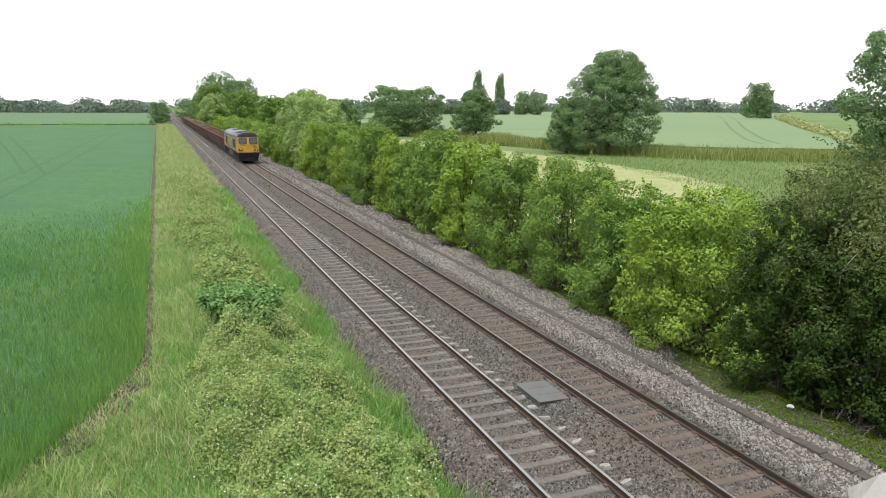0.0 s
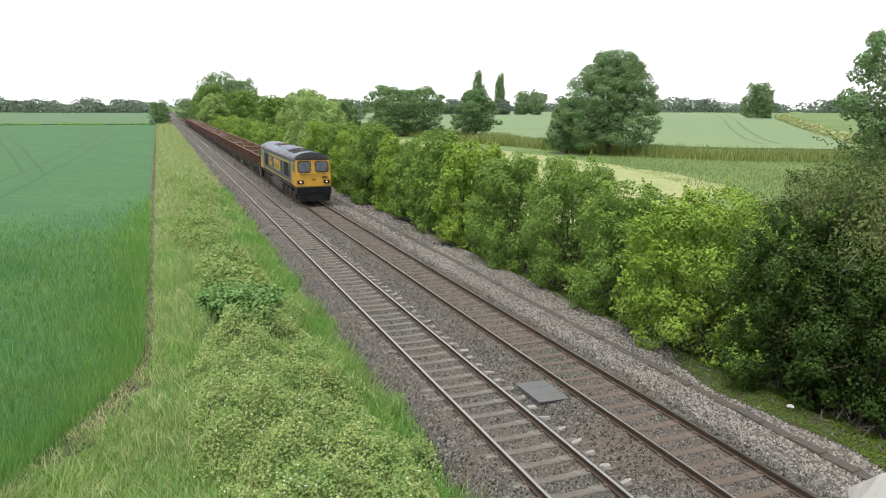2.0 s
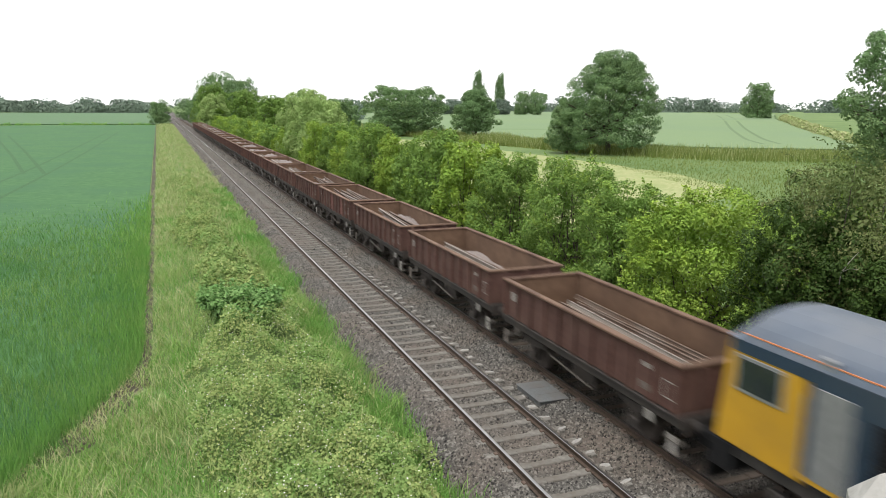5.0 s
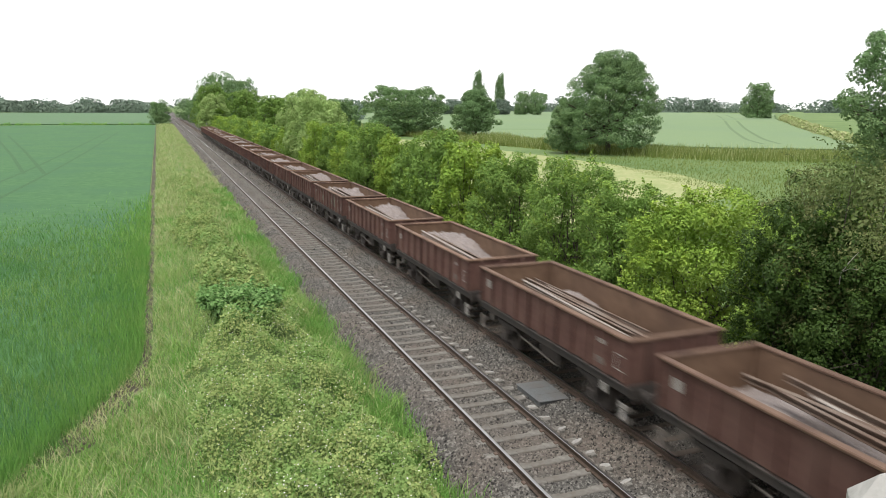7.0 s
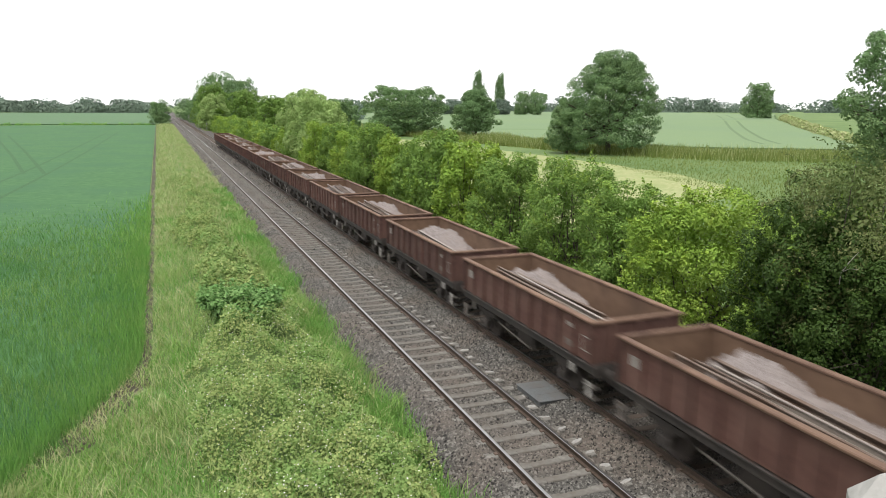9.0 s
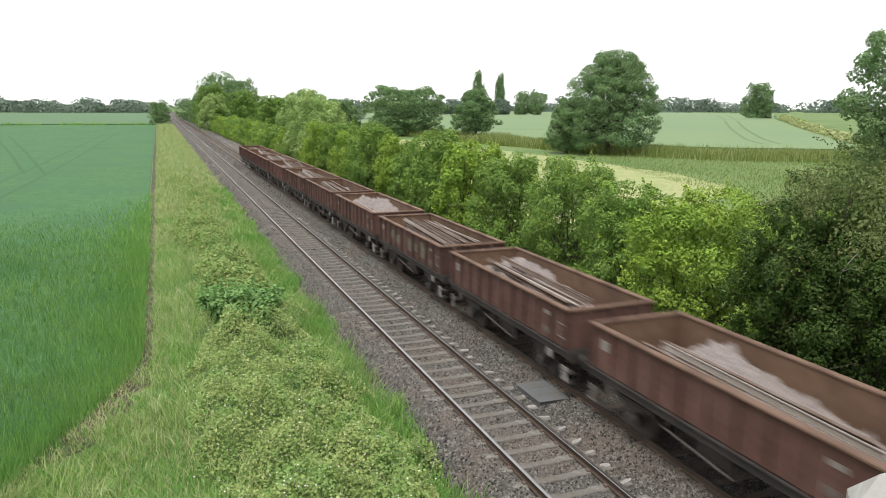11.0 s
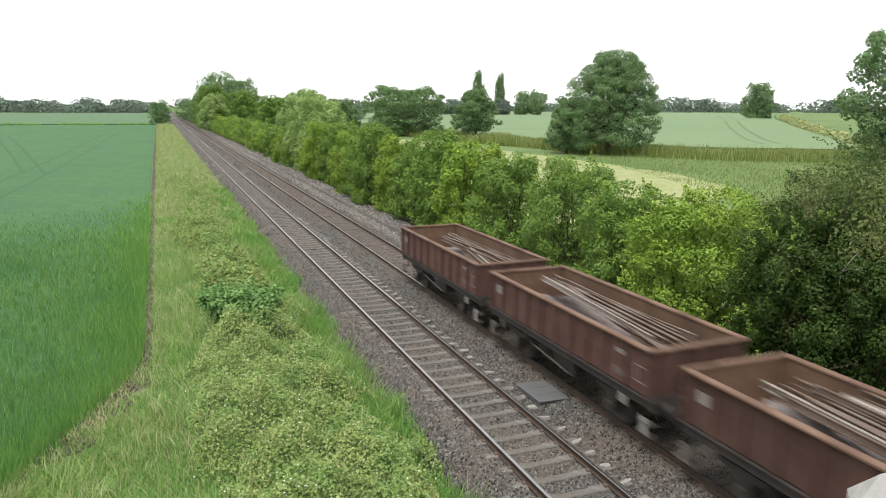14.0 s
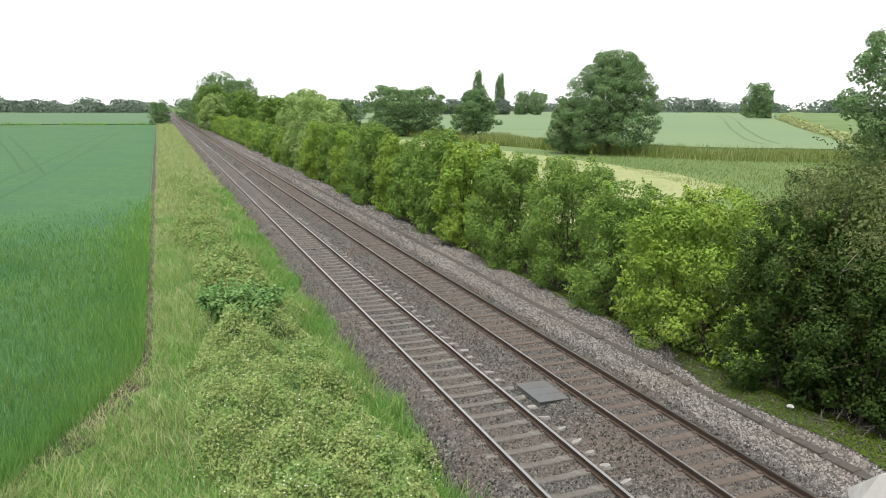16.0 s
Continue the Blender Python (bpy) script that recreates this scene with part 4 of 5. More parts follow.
part("pillar", bm, M_PARAPET, bridge)
for a, b in ((-14, -9), (24, 29)):
    bm = bmesh.new()
    box(bm, a, b, -7.5, -0.3, -1.2, 4.6, 0.05)
    part("abutment", bm, M_PARAPET, bridge)

# leaning dead branch in the old thorn
M_DEAD = mat("bleached_wood", (0.213, 0.196, 0.168), (0.28, 0.263, 0.235), 10, 0.9, 0.3)
tagged(solid("dead_branch", *joined([tube_arrays([(15.9, 13.1, 3.0), (15.75, 12.95, 3.35), (15.8, 12.8, 3.65), (15.95, 12.7, 3.9)], [0.018, 0.016, 0.012, 0.005], 6),
                                     tube_arrays([(15.75, 12.95, 3.35), (15.7, 12.7, 3.5), (15.75, 12.5, 3.52)], [0.011, 0.008, 0.003], 5)]), M_DEAD),
       "bare bleached branch sticking out of the thorn bush", "branch")
M_POST = mat("weathered_post", (0.101, 0.092, 0.078), (0.146, 0.134, 0.118), 12, 0.9, 0.4)


def fence_post(x, y, h, lean):
    bm = bmesh.new()
    box(bm, -0.06, 0.06, -0.06, 0.06, 0, h, 0.015)
    ob = tagged(part("fence_post", bm, M_POST), "weathered grey wooden fence post under the hedge", "fence post", "fence posts under the hedge")
    ob.location, ob.rotation_euler = (x, y, float(ground_z(x, y)) - 0.05), (lean, lean * 0.5, 0.2)


for k, (x, y, h) in enumerate(((15.75, 22.1, 1.15), (15.6, 19.4, 0.95))):
    fence_post(x, y, h, 0.04 * (-1) ** k)
g = np.random.default_rng(77)
wood = []
for k in range(34):
    q = np.array([g.uniform(15.3, 16.3), g.uniform(11.0, 13.2), -0.55])
    d = np.array([g.normal(0, 0.3), g.normal(0, 0.3), g.uniform(0.05, 0.3)])
    wood.append(tube_arrays([q, q + d * 0.5 + g.normal(0, 0.05, 3), q + d], [0.012, 0.009, 0.004], 5))
tagged(solid("dead_twigs", *joined(wood), M_POST), "tangle of dry dead twigs at the hedge foot", "twigs", kind="stuff")
bm = bmesh.new()
bmesh.ops.create_icosphere(bm, subdivisions=2, radius=0.09)
for v in bm.verts:
    v.co *= 1 + 0.35 * math.sin(v.co.x * 60 + v.co.y * 47) * math.cos(v.co.z * 53)
    v.co.z *= 0.6
ob = tagged(part("litter", bm, M_WPOST), "crumpled scrap of white litter on the moss", "litter")
ob.location = (15.35, 13.7, -0.47)

# ---- train ----
M_WAG = mat("rusty_wagon_paint", (0.050, 0.023, 0.018), (0.080, 0.039, 0.031), 7, 0.8, 0.2, c3=(0.090, 0.050, 0.040), coarse=0.9, each=0.25)
M_RIM = mat("worn_rim", (0.105, 0.062, 0.042), (0.155, 0.096, 0.066), 9, 0.75, 0.15, c3=(0.075, 0.042, 0.029), coarse=1.2, each=0.15)
M_INNER = mat("rusty_inside", (0.10, 0.06, 0.038), (0.14, 0.087, 0.056), 4, 0.85, 0.25, c3=(0.08, 0.048, 0.032), coarse=0.7)
M_UNDER = mat("grimy_underframe", (0.018, 0.016, 0.015), (0.038, 0.033, 0.03), 9, 0.85, 0.25, c3=(0.045, 0.037, 0.032), coarse=1.5)
M_WHEEL = mat("wheel_steel", (0.034, 0.028, 0.025), (0.056, 0.045, 0.039), 9, 0.6, 0.1)
M_TAG = mat("pale_plate", (0.202, 0.19, 0.174), (0.258, 0.246, 0.23), 20, 0.7, 0.0)
M_FADED = mat("faded_panel", (0.075, 0.06, 0.052), (0.13, 0.115, 0.10), 14, 0.8, 0.1)
M_WORN = mat("worn_lever", (0.05, 0.044, 0.038), (0.078, 0.07, 0.062), 9, 0.7, 0.1)
M_REDP = mat("red_panel", (0.095, 0.017, 0.02), (0.118, 0.025, 0.025), 9, 0.7, 0.1)
M_SPOIL = mat("pinkish_spoil", (0.087, 0.070, 0.065), (0.261, 0.231, 0.222), 22, 0.95, 1.0, c3=(0.200, 0.170, 0.157), coarse=1.6)
M_SCRAP = mat("scrap_rail", (0.063, 0.038, 0.026), (0.113, 0.076, 0.055), 6, 0.6, 0.1, c3=(0.126, 0.101, 0.084), coarse=0.9)
M_BRIGHT = mat("worn_rail_edge", (0.224, 0.19, 0.162), (0.28, 0.252, 0.224), 6, 0.45, 0.0, metal=0.5)

WL, WIDE, FLOOR, TOP = 7.95, 1.30, 1.27, 2.33


def wagon_thing():
    w = empty("open_wagon", RC, 0, 0, label="rust-brown open box wagon with ribbed steel sides", category="wagon", group="wagons of the train")
    for s in (-1, 1):
        bm = bmesh.new()
        box(bm, min(s * 1.20, s * 1.25), max(s * 1.20, s * 1.25), 0.0, WL, FLOOR, TOP - 0.04)
        side = part("side", bm, [M_WAG, M_INNER], w)
        for f in side.data.polygons:
            if f.normal.x * s < -0.5:
                f.material_index = 1
        for k in range(11):
            y = 0.06 + k * (WL - 0.12) / 10
            bm = bmesh.new()
            box(bm, min(s * 1.25, s * 1.325), max(s * 1.25, s * 1.325), y - 0.05, y + 0.05, FLOOR - 0.02, TOP - 0.06, 0.012)
            part("rib", bm, M_WAG, side)
    for y0, y1, n in ((0.0, 0.06, 1), (WL - 0.06, WL, -1)):
        bm = bmesh.new()
        box(bm, -1.20, 1.20, y0, y1, FLOOR, TOP - 0.04)
        e = part("end", bm, [M_WAG, M_INNER], w)
        for f in e.data.polygons:
            if f.normal.y * n > 0.5:
                f.material_index = 1
        for x in (-0.75, 0.0, 0.75):
            bm = bmesh.new()
            box(bm, x - 0.06, x + 0.06, y0 - 0.06 if n > 0 else y1, y0 if n > 0 else y1 + 0.06, FLOOR, TOP - 0.06, 0.01)
            part("end_rib", bm, M_WAG, e)
    bm = bmesh.new()
    box(bm, -1.34, -1.17, -0.05, WL + 0.05, TOP - 0.055, TOP + 0.02, 0.02)
    box(bm, 1.17, 1.34, -0.05, WL + 0.05, TOP - 0.055, TOP + 0.02, 0.02)
    box(bm, -1.17, 1.17, -0.05, 0.09, TOP - 0.055, TOP + 0.02, 0.02)
    box(bm, -1.17, 1.17, WL - 0.09, WL + 0.05, TOP - 0.055, TOP + 0.02, 0.02)
    part("top_rim", bm, M_RIM, w, "scuffed orange-brown top rim")
    bm = bmesh.new()
    box(bm, -1.2, 1.2, 0.06, WL - 0.06, FLOOR, FLOOR + 0.05)
    part("floor_plate", bm, M_INNER, w)
    for s in (-1, 1):
        bm = bmesh.new()
        box(bm, min(s * 1.14, s * 1.24), max(s * 1.14, s * 1.24), -0.1, WL + 0.1, 1.0, FLOOR - 0.03, 0.015)
        box(bm, min(s * 1.24, s * 1.30), max(s * 1.24, s * 1.30), -0.1, WL + 0.1, 1.19, FLOOR - 0.03, 0.01)
        part("solebar", bm, M_UNDER, w, "dusty grey-brown channel beam")
    bm = bmesh.new()
    for y in (0.2, 2.6, 5.3, WL - 0.3):
        box(bm, -1.13, 1.13, y, y + 0.12, 1.0, FLOOR - 0.01)
    part("cross_beam", bm, M_UNDER, w)
    for y in (1.55, WL - 1.55):
        bm = bmesh.new()
        cyl(bm, (0, y, 0.47), "x", 0.08, 1.5, 10)
        ax = part("axle", bm, M_WHEEL, w)
        for s in (-1, 1):
            bm = bmesh.new()
            cyl(bm, (s * 0.75, y, 0.462), "x", 0.455, 0.13, 28)
            cyl(bm, (s * 0.68, y, 0.462), "x", 0.486, 0.03, 28)
            cyl(bm, (s * 0.83, y, 0.462), "x", 0.12, 0.06, 14)
            part("wheel", bm, M_WHEEL, w)
            bm = bmesh.new()
            box(bm, min(s * 0.98, s * 1.2), max(s * 0.98, s * 1.2), y - 0.14, y + 0.14, 0.34, 0.6, 0.03)
            part("axle_box", bm, M_UNDER, w)
            bm = bmesh.new()
            rows = [(0.62, 0.9), (0.62, 0.86), (0.5, 0.815), (0.38, 0.77), (0.26, 0.725), (0.16, 0.68), (0.16, 0.6)]
            pts = [(-a, b) for a, b in rows] + [(a, b) for a, b in reversed(rows)]
            q0 = [bm.verts.new((s * 1.02, y + a, b)) for a, b in pts]
            q1 = [bm.verts.new((s * 1.12, y + a, b)) for a, b in pts]
            bm.faces.new(q0)
            bm.faces.new(q1)
            for k in range(len(pts)):
                bm.faces.new((q0[k], q0[k - 1], q1[k - 1], q1[k]))
            bmesh.ops.recalc_face_normals(bm, faces=bm.faces[:])
            part("leaf_spring", bm, M_UNDER, w)
            for o in (-0.62, 0.62):
                bm = bmesh.new()
                box(bm, min(s * 1.0, s * 1.14), max(s * 1.0, s * 1.14), y + o - 0.05, y + o + 0.05, 0.8, 1.02)
                part("spring_hanger", bm, M_UNDER, w)
            for o in (-0.2, 0.2):
                bm = bmesh.new()
                box(bm, min(s * 1.205, s * 1.225), max(s * 1.205, s * 1.225), y + o - 0.03, y + o + 0.03, 0.3, 1.02)
                part("axle_guard", bm, M_UNDER, w)
    for s in (-1, 1):
        bm = bmesh.new()
        box(bm, -0.02, 0.02, -1.0, 1.0, -0.025, 0.025, 0.008)
        bar = part("brake_lever", bm, M_WORN, w, "worn grey brake lever")
        bar.location = (s * 1.2, WL / 2 + 0.3, 0.72)
        bar.rotation_euler = (0.09, 0, 0)
        bm = bmesh.new()
        for y in (3.3, 4.7):
            box(bm, min(s * 1.02, s * 1.1), max(s * 1.02, s * 1.1), y - 0.05, y + 0.05, 0.55, 1.02)
        box(bm, min(s * 0.5, s * 1.0), max(s * 0.5, s * 1.0), 3.5, 4.5, 0.55, 0.95, 0.04)
        part("brake_gear", bm, M_UNDER, w)
        for y in (0.02, WL - 0.22):
            bm = bmesh.new()
            box(bm, min(s * 1.245, s * 1.275), max(s * 1.245, s * 1.275), y, y + 0.2, 0.42, 0.8, 0.01)
            st = part("step", bm, M_TAG if y < 4 else M_FADED, w, "pale worn steel corner step")
            bm = bmesh.new()
            box(bm, min(s * 1.06, s * 1.29), max(s * 1.06, s * 1.29), y - 0.1, y + 0.3, 0.40, 0.43, 0.005)
            box(bm, min(s * 1.06, s * 1.28), max(s * 1.06, s * 1.28), y - 0.1, y + 0.3, 0.66, 0.685, 0.005)
            part("tread", bm, M_WORN, st)
            bm = bmesh.new()
            yi = y + (0.78 if y < 4 else -0.72)
            box(bm, min(s * 1.245, s * 1.27), max(s * 1.245, s * 1.27), yi, yi + 0.22, 0.8, 1.02, 0.01)
            part("bracket", bm, M_TAG if y < 4 else M_WORN, w, "worn steel lashing bracket")
        for y, z, a, b in ((0.98, 1.42, 0.3, 0.16), (0.95, 1.93, 0.26, 0.1), (WL - 0.66, 1.78, 0.24, 0.24)):
            bm = bmesh.new()
            box(bm, min(s * 1.25, s * 1.262), max(s * 1.25, s * 1.262), y, y + a, z, z + b)
            part("data_plate", bm, M_TAG if z > 1.6 else M_FADED, w, "faded pale data panel")
        bm = bmesh.new()
        for y0, y1, z0, z1 in ((0.16, 0.5, 1.86, 1.88), (0.16, 0.5, 1.5, 1.52), (0.16, 0.18, 1.52, 1.86), (0.48, 0.5, 1.52, 1.86)):
            box(bm, min(s * 1.25, s * 1.262), max(s * 1.25, s * 1.262), y0, y1, z0, z1)
        part("outline_panel", bm, M_TAG, w, "thin pale painted outline")
    for yb, n in ((-0.1, -1), (WL + 0.1, 1)):
        bm = bmesh.new()
        box(bm, -1.2, 1.2, min(yb, yb - n * 0.1), max(yb, yb - n * 0.1), 0.92, FLOOR - 0.02, 0.01)
        part("headstock", bm, M_UNDER, w)
        for s in (-1, 1):
            bm = bmesh.new()
            cyl(bm, (s * 0.88, yb + n * 0.17, 1.05), "y", 0.10, 0.34, 14)
            cyl(bm, (s * 0.88, yb + n * 0.36, 1.05), "y", 0.22, 0.06, 20)
            part("buffer", bm, M_UNDER, w)
        bm = bmesh.new()
        cyl(bm, (0, yb + n * 0.25, 1.0), "y", 0.05, 0.5, 8)
        part("coupling", bm, M_UNDER, w)
    return w


def heap_z(X, Y, peak, height, spread, hump, bank):
    """Height of tipped spoil: a steep back, a long run towards the other end, leaning to one side."""
    run = np.where(Y > peak, (Y - peak) / 1.25, (peak - Y) / spread)
    z = height * np.clip(1 - run, 0, 1) ** 1.25 * (0.8 + 0.2 * np.tanh(X * 1.5))
    z = z + hump * np.exp(-((Y - 1.9) / 0.9) ** 2 - ((X - 0.4) / 0.8) ** 2)
    return z * (1 - 0.35 * np.clip(np.abs(X - 0.2) / 1.3, 0, 1) ** 2) + bank * (0.55 - 0.45 * np.tanh((X - 0.1) * 2.2)) * np.clip((Y - 0.3) / 1.2, 0, 1)


def heap(seed, peak, height, spread, hump, bank):
    """Spoil tipped into a wagon, in wagon space."""
    g = np.random.default_rng(seed)
    xs, ys = np.linspace(-1.19, 1.19, 28), np.linspace(0.1, WL - 0.1, 80)
    X, Y = np.meshgrid(xs, ys)
    a = g.uniform(0, 6, 3)
    lump = np.sin(X * 3.1 + a[0] + np.sin(Y * 1.3)) * np.sin(Y * 2.3 + a[1]) * 0.12 + np.sin(X * 7 + Y * 5 + a[2]) * 0.06 + g.normal(0, 0.075, X.shape)
    Z = FLOOR + 0.055 + np.clip(heap_z(X, Y, peak, height, spread, hump, bank) + lump * height * 0.8 - 0.03, 0, None)
    n = len(xs)
    V = np.stack([X, Y, Z], -1).reshape(-1, 3)
    i = (np.arange(len(ys) - 1)[:, None] * n + np.arange(n - 1)[None]).ravel()
    ob = solid("spoil_load", V, np.stack([i, i + 1, i + n + 1, i + n], 1), M_SPOIL)
    return tagged(ob, "pinkish grey heap of stone and spoil in a wagon", "spoil heap", "loads of the train")


def scrap(seed, count, x0, x1, fan, rest):
    """Scrap rails lying lengthwise between x0 and x1, their far ends propped on the spoil, in wagon space."""
    g = np.random.default_rng(seed)
    t = empty("scrap_rails", RC, 0, 0, label="bundle of rusty scrap rails lying in a wagon", category="scrap rail", group="loads of the train")
    for k in range(count):
        u = (k + 0.5) / count
        xb = x0 + (x1 - x0) * u + g.normal(0, 0.04)
        mid = (x0 + x1) / 2
        xa = mid + (xb - mid) * (1 - fan) + g.normal(0, 0.06 + 0.25 * fan)
        ya, yb = g.uniform(5.6, 6.9), g.uniform(0.5, 1.3)
        a = Vector((max(-1.08, min(1.08, xa)), ya, FLOOR + 0.4 + rest * 1.1 + g.uniform(0, 0.12)))
        b = Vector((max(-1.08, min(1.08, xb)), yb, FLOOR + 0.34 + g.uniform(0, 0.12) + 0.95 * rest))
        d = a - b
        ln = d.length
        bm = bmesh.new()
        box(bm, -0.065, 0.065, -ln / 2, ln / 2, -0.07, -0.05)
        box(bm, -0.012, 0.012, -ln / 2, ln / 2, -0.05, 0.04)
        box(bm, -0.035, 0.035, -ln / 2, ln / 2, 0.04, 0.075, 0.008)
        r = part("rail", bm, M_BRIGHT if k % 7 == 1 else M_SCRAP, t)
        r.location = (a + b) / 2
        r.rotation_euler = (math.asin(d.z / ln), g.uniform(-0.5, 0.5), -math.atan2(d.x, d.y))
    return t


# colours of the locomotive
M_BLUE = mat("dark_blue_paint", (0.012, 0.025, 0.048), (0.017, 0.034, 0.059), 3, 0.4, 0.02, c3=(0.028, 0.039, 0.056), coarse=0.7, spec=0.5)
M_ROOF = mat("blue_grey_roof", (0.07, 0.092, 0.13), (0.095, 0.12, 0.16), 4, 0.5, 0.03, c3=(0.12, 0.135, 0.16), coarse=0.8, spec=0.5)
M_YEL = mat("yellow_paint", (0.381, 0.207, 0.011), (0.414, 0.235, 0.017), 3, 0.4, 0.02, c3=(0.325, 0.185, 0.02), coarse=0.9, spec=0.5)
M_BLACK = mat("black_paint", (0.007, 0.007, 0.008), (0.013, 0.013, 0.014), 6, 0.6, 0.05, spec=0.12)
M_GRILLE = mat("dark_grille", (0.017, 0.017, 0.018), (0.031, 0.028, 0.025), 14, 0.7, 0.3, c3=(0.039, 0.031, 0.025), coarse=1.2)
M_LUND = mat("oily_black_underframe", (0.016, 0.015, 0.015), (0.031, 0.028, 0.026), 9, 0.7, 0.25, c3=(0.042, 0.037, 0.034), coarse=1.5)
M_GLASS = mat("cab_glass", (0.014, 0.018, 0.022), (0.02, 0.025, 0.031), 2, 0.06, 0.0, spec=0.8)
M_SILVER = mat("grey_metal", (0.179, 0.185, 0.19), (0.235, 0.241, 0.246), 8, 0.5, 0.05, metal=0.4)
M_ORANGE = mat("orange_line_glow_paint", (0.42, 0.14, 0.056), (0.448, 0.179, 0.084), 8, 0.5, 0.0)
m_head = bpy.data.materials.new("lit_headlamp")
m_head.use_nodes = True
m_head.node_tree.nodes["Principled BSDF"].inputs["Base Color"].default_value = (0.3, 0.2, 0.12, 1)
m_head.node_tree.nodes["Principled BSDF"].inputs["Emission Color"].default_value = (1.0, 0.66, 0.36, 1)
m_head.node_tree.nodes["Principled BSDF"].inputs["Emission Strength"].default_value = 0.75


def loco():
    w = empty("locomotive", RC, 0, 0, label="yellow and dark blue diesel freight locomotive, headlamps lit", category="locomotive")
    H, LEN, CT, BT = 1.325, 20.2, 3.38, 1.45
    # body: blue middle and two yellow cabs
    bm = bmesh.new()
    box(bm, -H, H, 2.1, 18.2, BT, CT, 0.02)
    body = part("body", bm, M_BLUE, w, "dark blue body side")
    for k, (y0, y1, n) in enumerate(((0.0, 2.1, 1), (18.2, LEN, -1))):
        bm = bmesh.new()
        box(bm, -H, H, y0, y1, 1.36, CT)
        for v in bm.verts:
            front = (v.co.y < 1) if n > 0 else (v.co.y > 19)
            if front and v.co.z > 2:
                v.co.y += 0.22 * n
                v.co.x *= 0.985
        bmesh.ops.bevel(bm, geom=bm.edges[:], offset=0.05, segments=2, affect="EDGES")
        cab = part("cab", bm, M_YEL, w, "yellow driving cab")
        f = y0 if n > 0 else y1
        # windscreens
        for s in (-1, 1):
            bm = bmesh.new()
            box(bm, min(s * 0.15, s * 1.17), max(s * 0.15, s * 1.17), -0.02, 0.02, -0.43, 0.43, 0.0)
            bmesh.ops.bevel(bm, geom=[e for e in bm.edges if abs(e.verts[0].co.y - e.verts[1].co.y) > 0.03], offset=0.1, segments=3, affect="EDGES")
            fr = part("window_frame", bm, M_BLACK, cab)
            fr.location, fr.rotation_euler = (0, f + n * 0.155, 2.86), (-n * 0.108, 0, 0)
            bm = bmesh.new()
            box(bm, min(s * 0.2, s * 1.12), max(s * 0.2, s * 1.12), -0.03, 0.03, -0.38, 0.38, 0.0)
            bmesh.ops.bevel(bm, geom=[e for e in bm.edges if abs(e.verts[0].co.y - e.verts[1].co.y) > 0.03], offset=0.09, segments=3, affect="EDGES")
            gl = part("windscreen", bm, M_GLASS, cab, "dark glossy windscreen")
            gl.location, gl.rotation_euler = (0, f + n * 0.15, 2.86), (-n * 0.108, 0, 0)
            bm = bmesh.new()
            box(bm, -0.008, 0.008, -0.012, 0.012, -0.3, 0.3)
            wp = part("wiper", bm, M_BLACK, cab)
            wp.location, wp.rotation_euler = (s * 0.5, f + n * 0.09, 2.75), (0, s * 0.5, 0)
            # side window
            yw = f + n * 0.95
            bm = bmesh.new()
            box(bm, min(s * 1.31, s * 1.335), max(s * 1.31, s * 1.335), yw - 0.58, yw + 0.5, 2.44, 3.12, 0.01)
            part("window_frame", bm, M_SILVER, cab, "pale metal window frame")
            bm = bmesh.new()
            box(bm, min(s * 1.31, s * 1.34), max(s * 1.31, s * 1.34), yw - 0.52, yw + 0.44, 2.5, 3.06, 0.01)
            part("side_window", bm, M_GLASS, cab)
            # lamp clusters
            bm = bmesh.new()
            box(bm, s * 0.98 - 0.24, s * 0.98 + 0.24, min(f - n * 0.05, f + n * 0.1), max(f - n * 0.05, f + n * 0.1), 1.6, 1.86, 0.03)
            lc = part("lamp_housing", bm, M_BLACK, cab)
            bm = bmesh.new()
            cyl(bm, (s * 0.98, f - n * 0.06, 1.73), "y", 0.065, 0.03, 16)
            part("headlamp", bm, m_head if n > 0 else M_SILVER, lc, "round headlamp")
            bm = bmesh.new()
            cyl(bm, (s * 0.80, f - n * 0.06, 1.73), "y", 0.06, 0.03, 12)
            part("tail_lamp", bm, M_REDP, lc)
            # handrail by the door
            for yy in (f + n * 2.02, f + n * 2.9):
                bm = bmesh.new()
                cyl(bm, (s * 1.37, yy, 2.2), "z", 0.02, 1.4, 8)
                part("handrail", bm, M_SILVER, w, "thin silver handrail")
        bm = bmesh.new()
        cyl(bm, (0, f + n * 0.14, 3.33), "y", 0.06, 0.12, 14)
        # front lamp's faint glow is put into its orange colour, no emission
        part("marker_lamp", bm, M_ORANGE if n > 0 else M_SILVER, cab)
        bm = bmesh.new()
        box(bm, -1.0, 1.0, min(f, f + n * 0.04) - 0.012, max(f, f + n * 0.04) + 0.0, 2.3, 2.33)
        box(bm, -0.16, 0.16, min(f - n * 0.02, f + n * 0.02), max(f - n * 0.02, f + n * 0.02), 1.9, 1.96)
        part("seam", bm, M_GRILLE, cab)
        bm = bmesh.new()
        for x0, x1 in ((0.62, 1.05),):
            box(bm, x0, x1, min(f - n * 0.015, f), max(f - n * 0.015, f), 2.02, 2.12)
        part("number_bar", bm, M_BLACK, cab)
        # buffer beam, buffers, plough
        bm = bmesh.new()
        box(bm, -1.3, 1.3, min(f - n * 0.12, f + n * 0.5), max(f - n * 0.12, f + n * 0.5), 0.78, 1.36, 0.03)
        beam = part("buffer_beam", bm, M_BLACK, w)
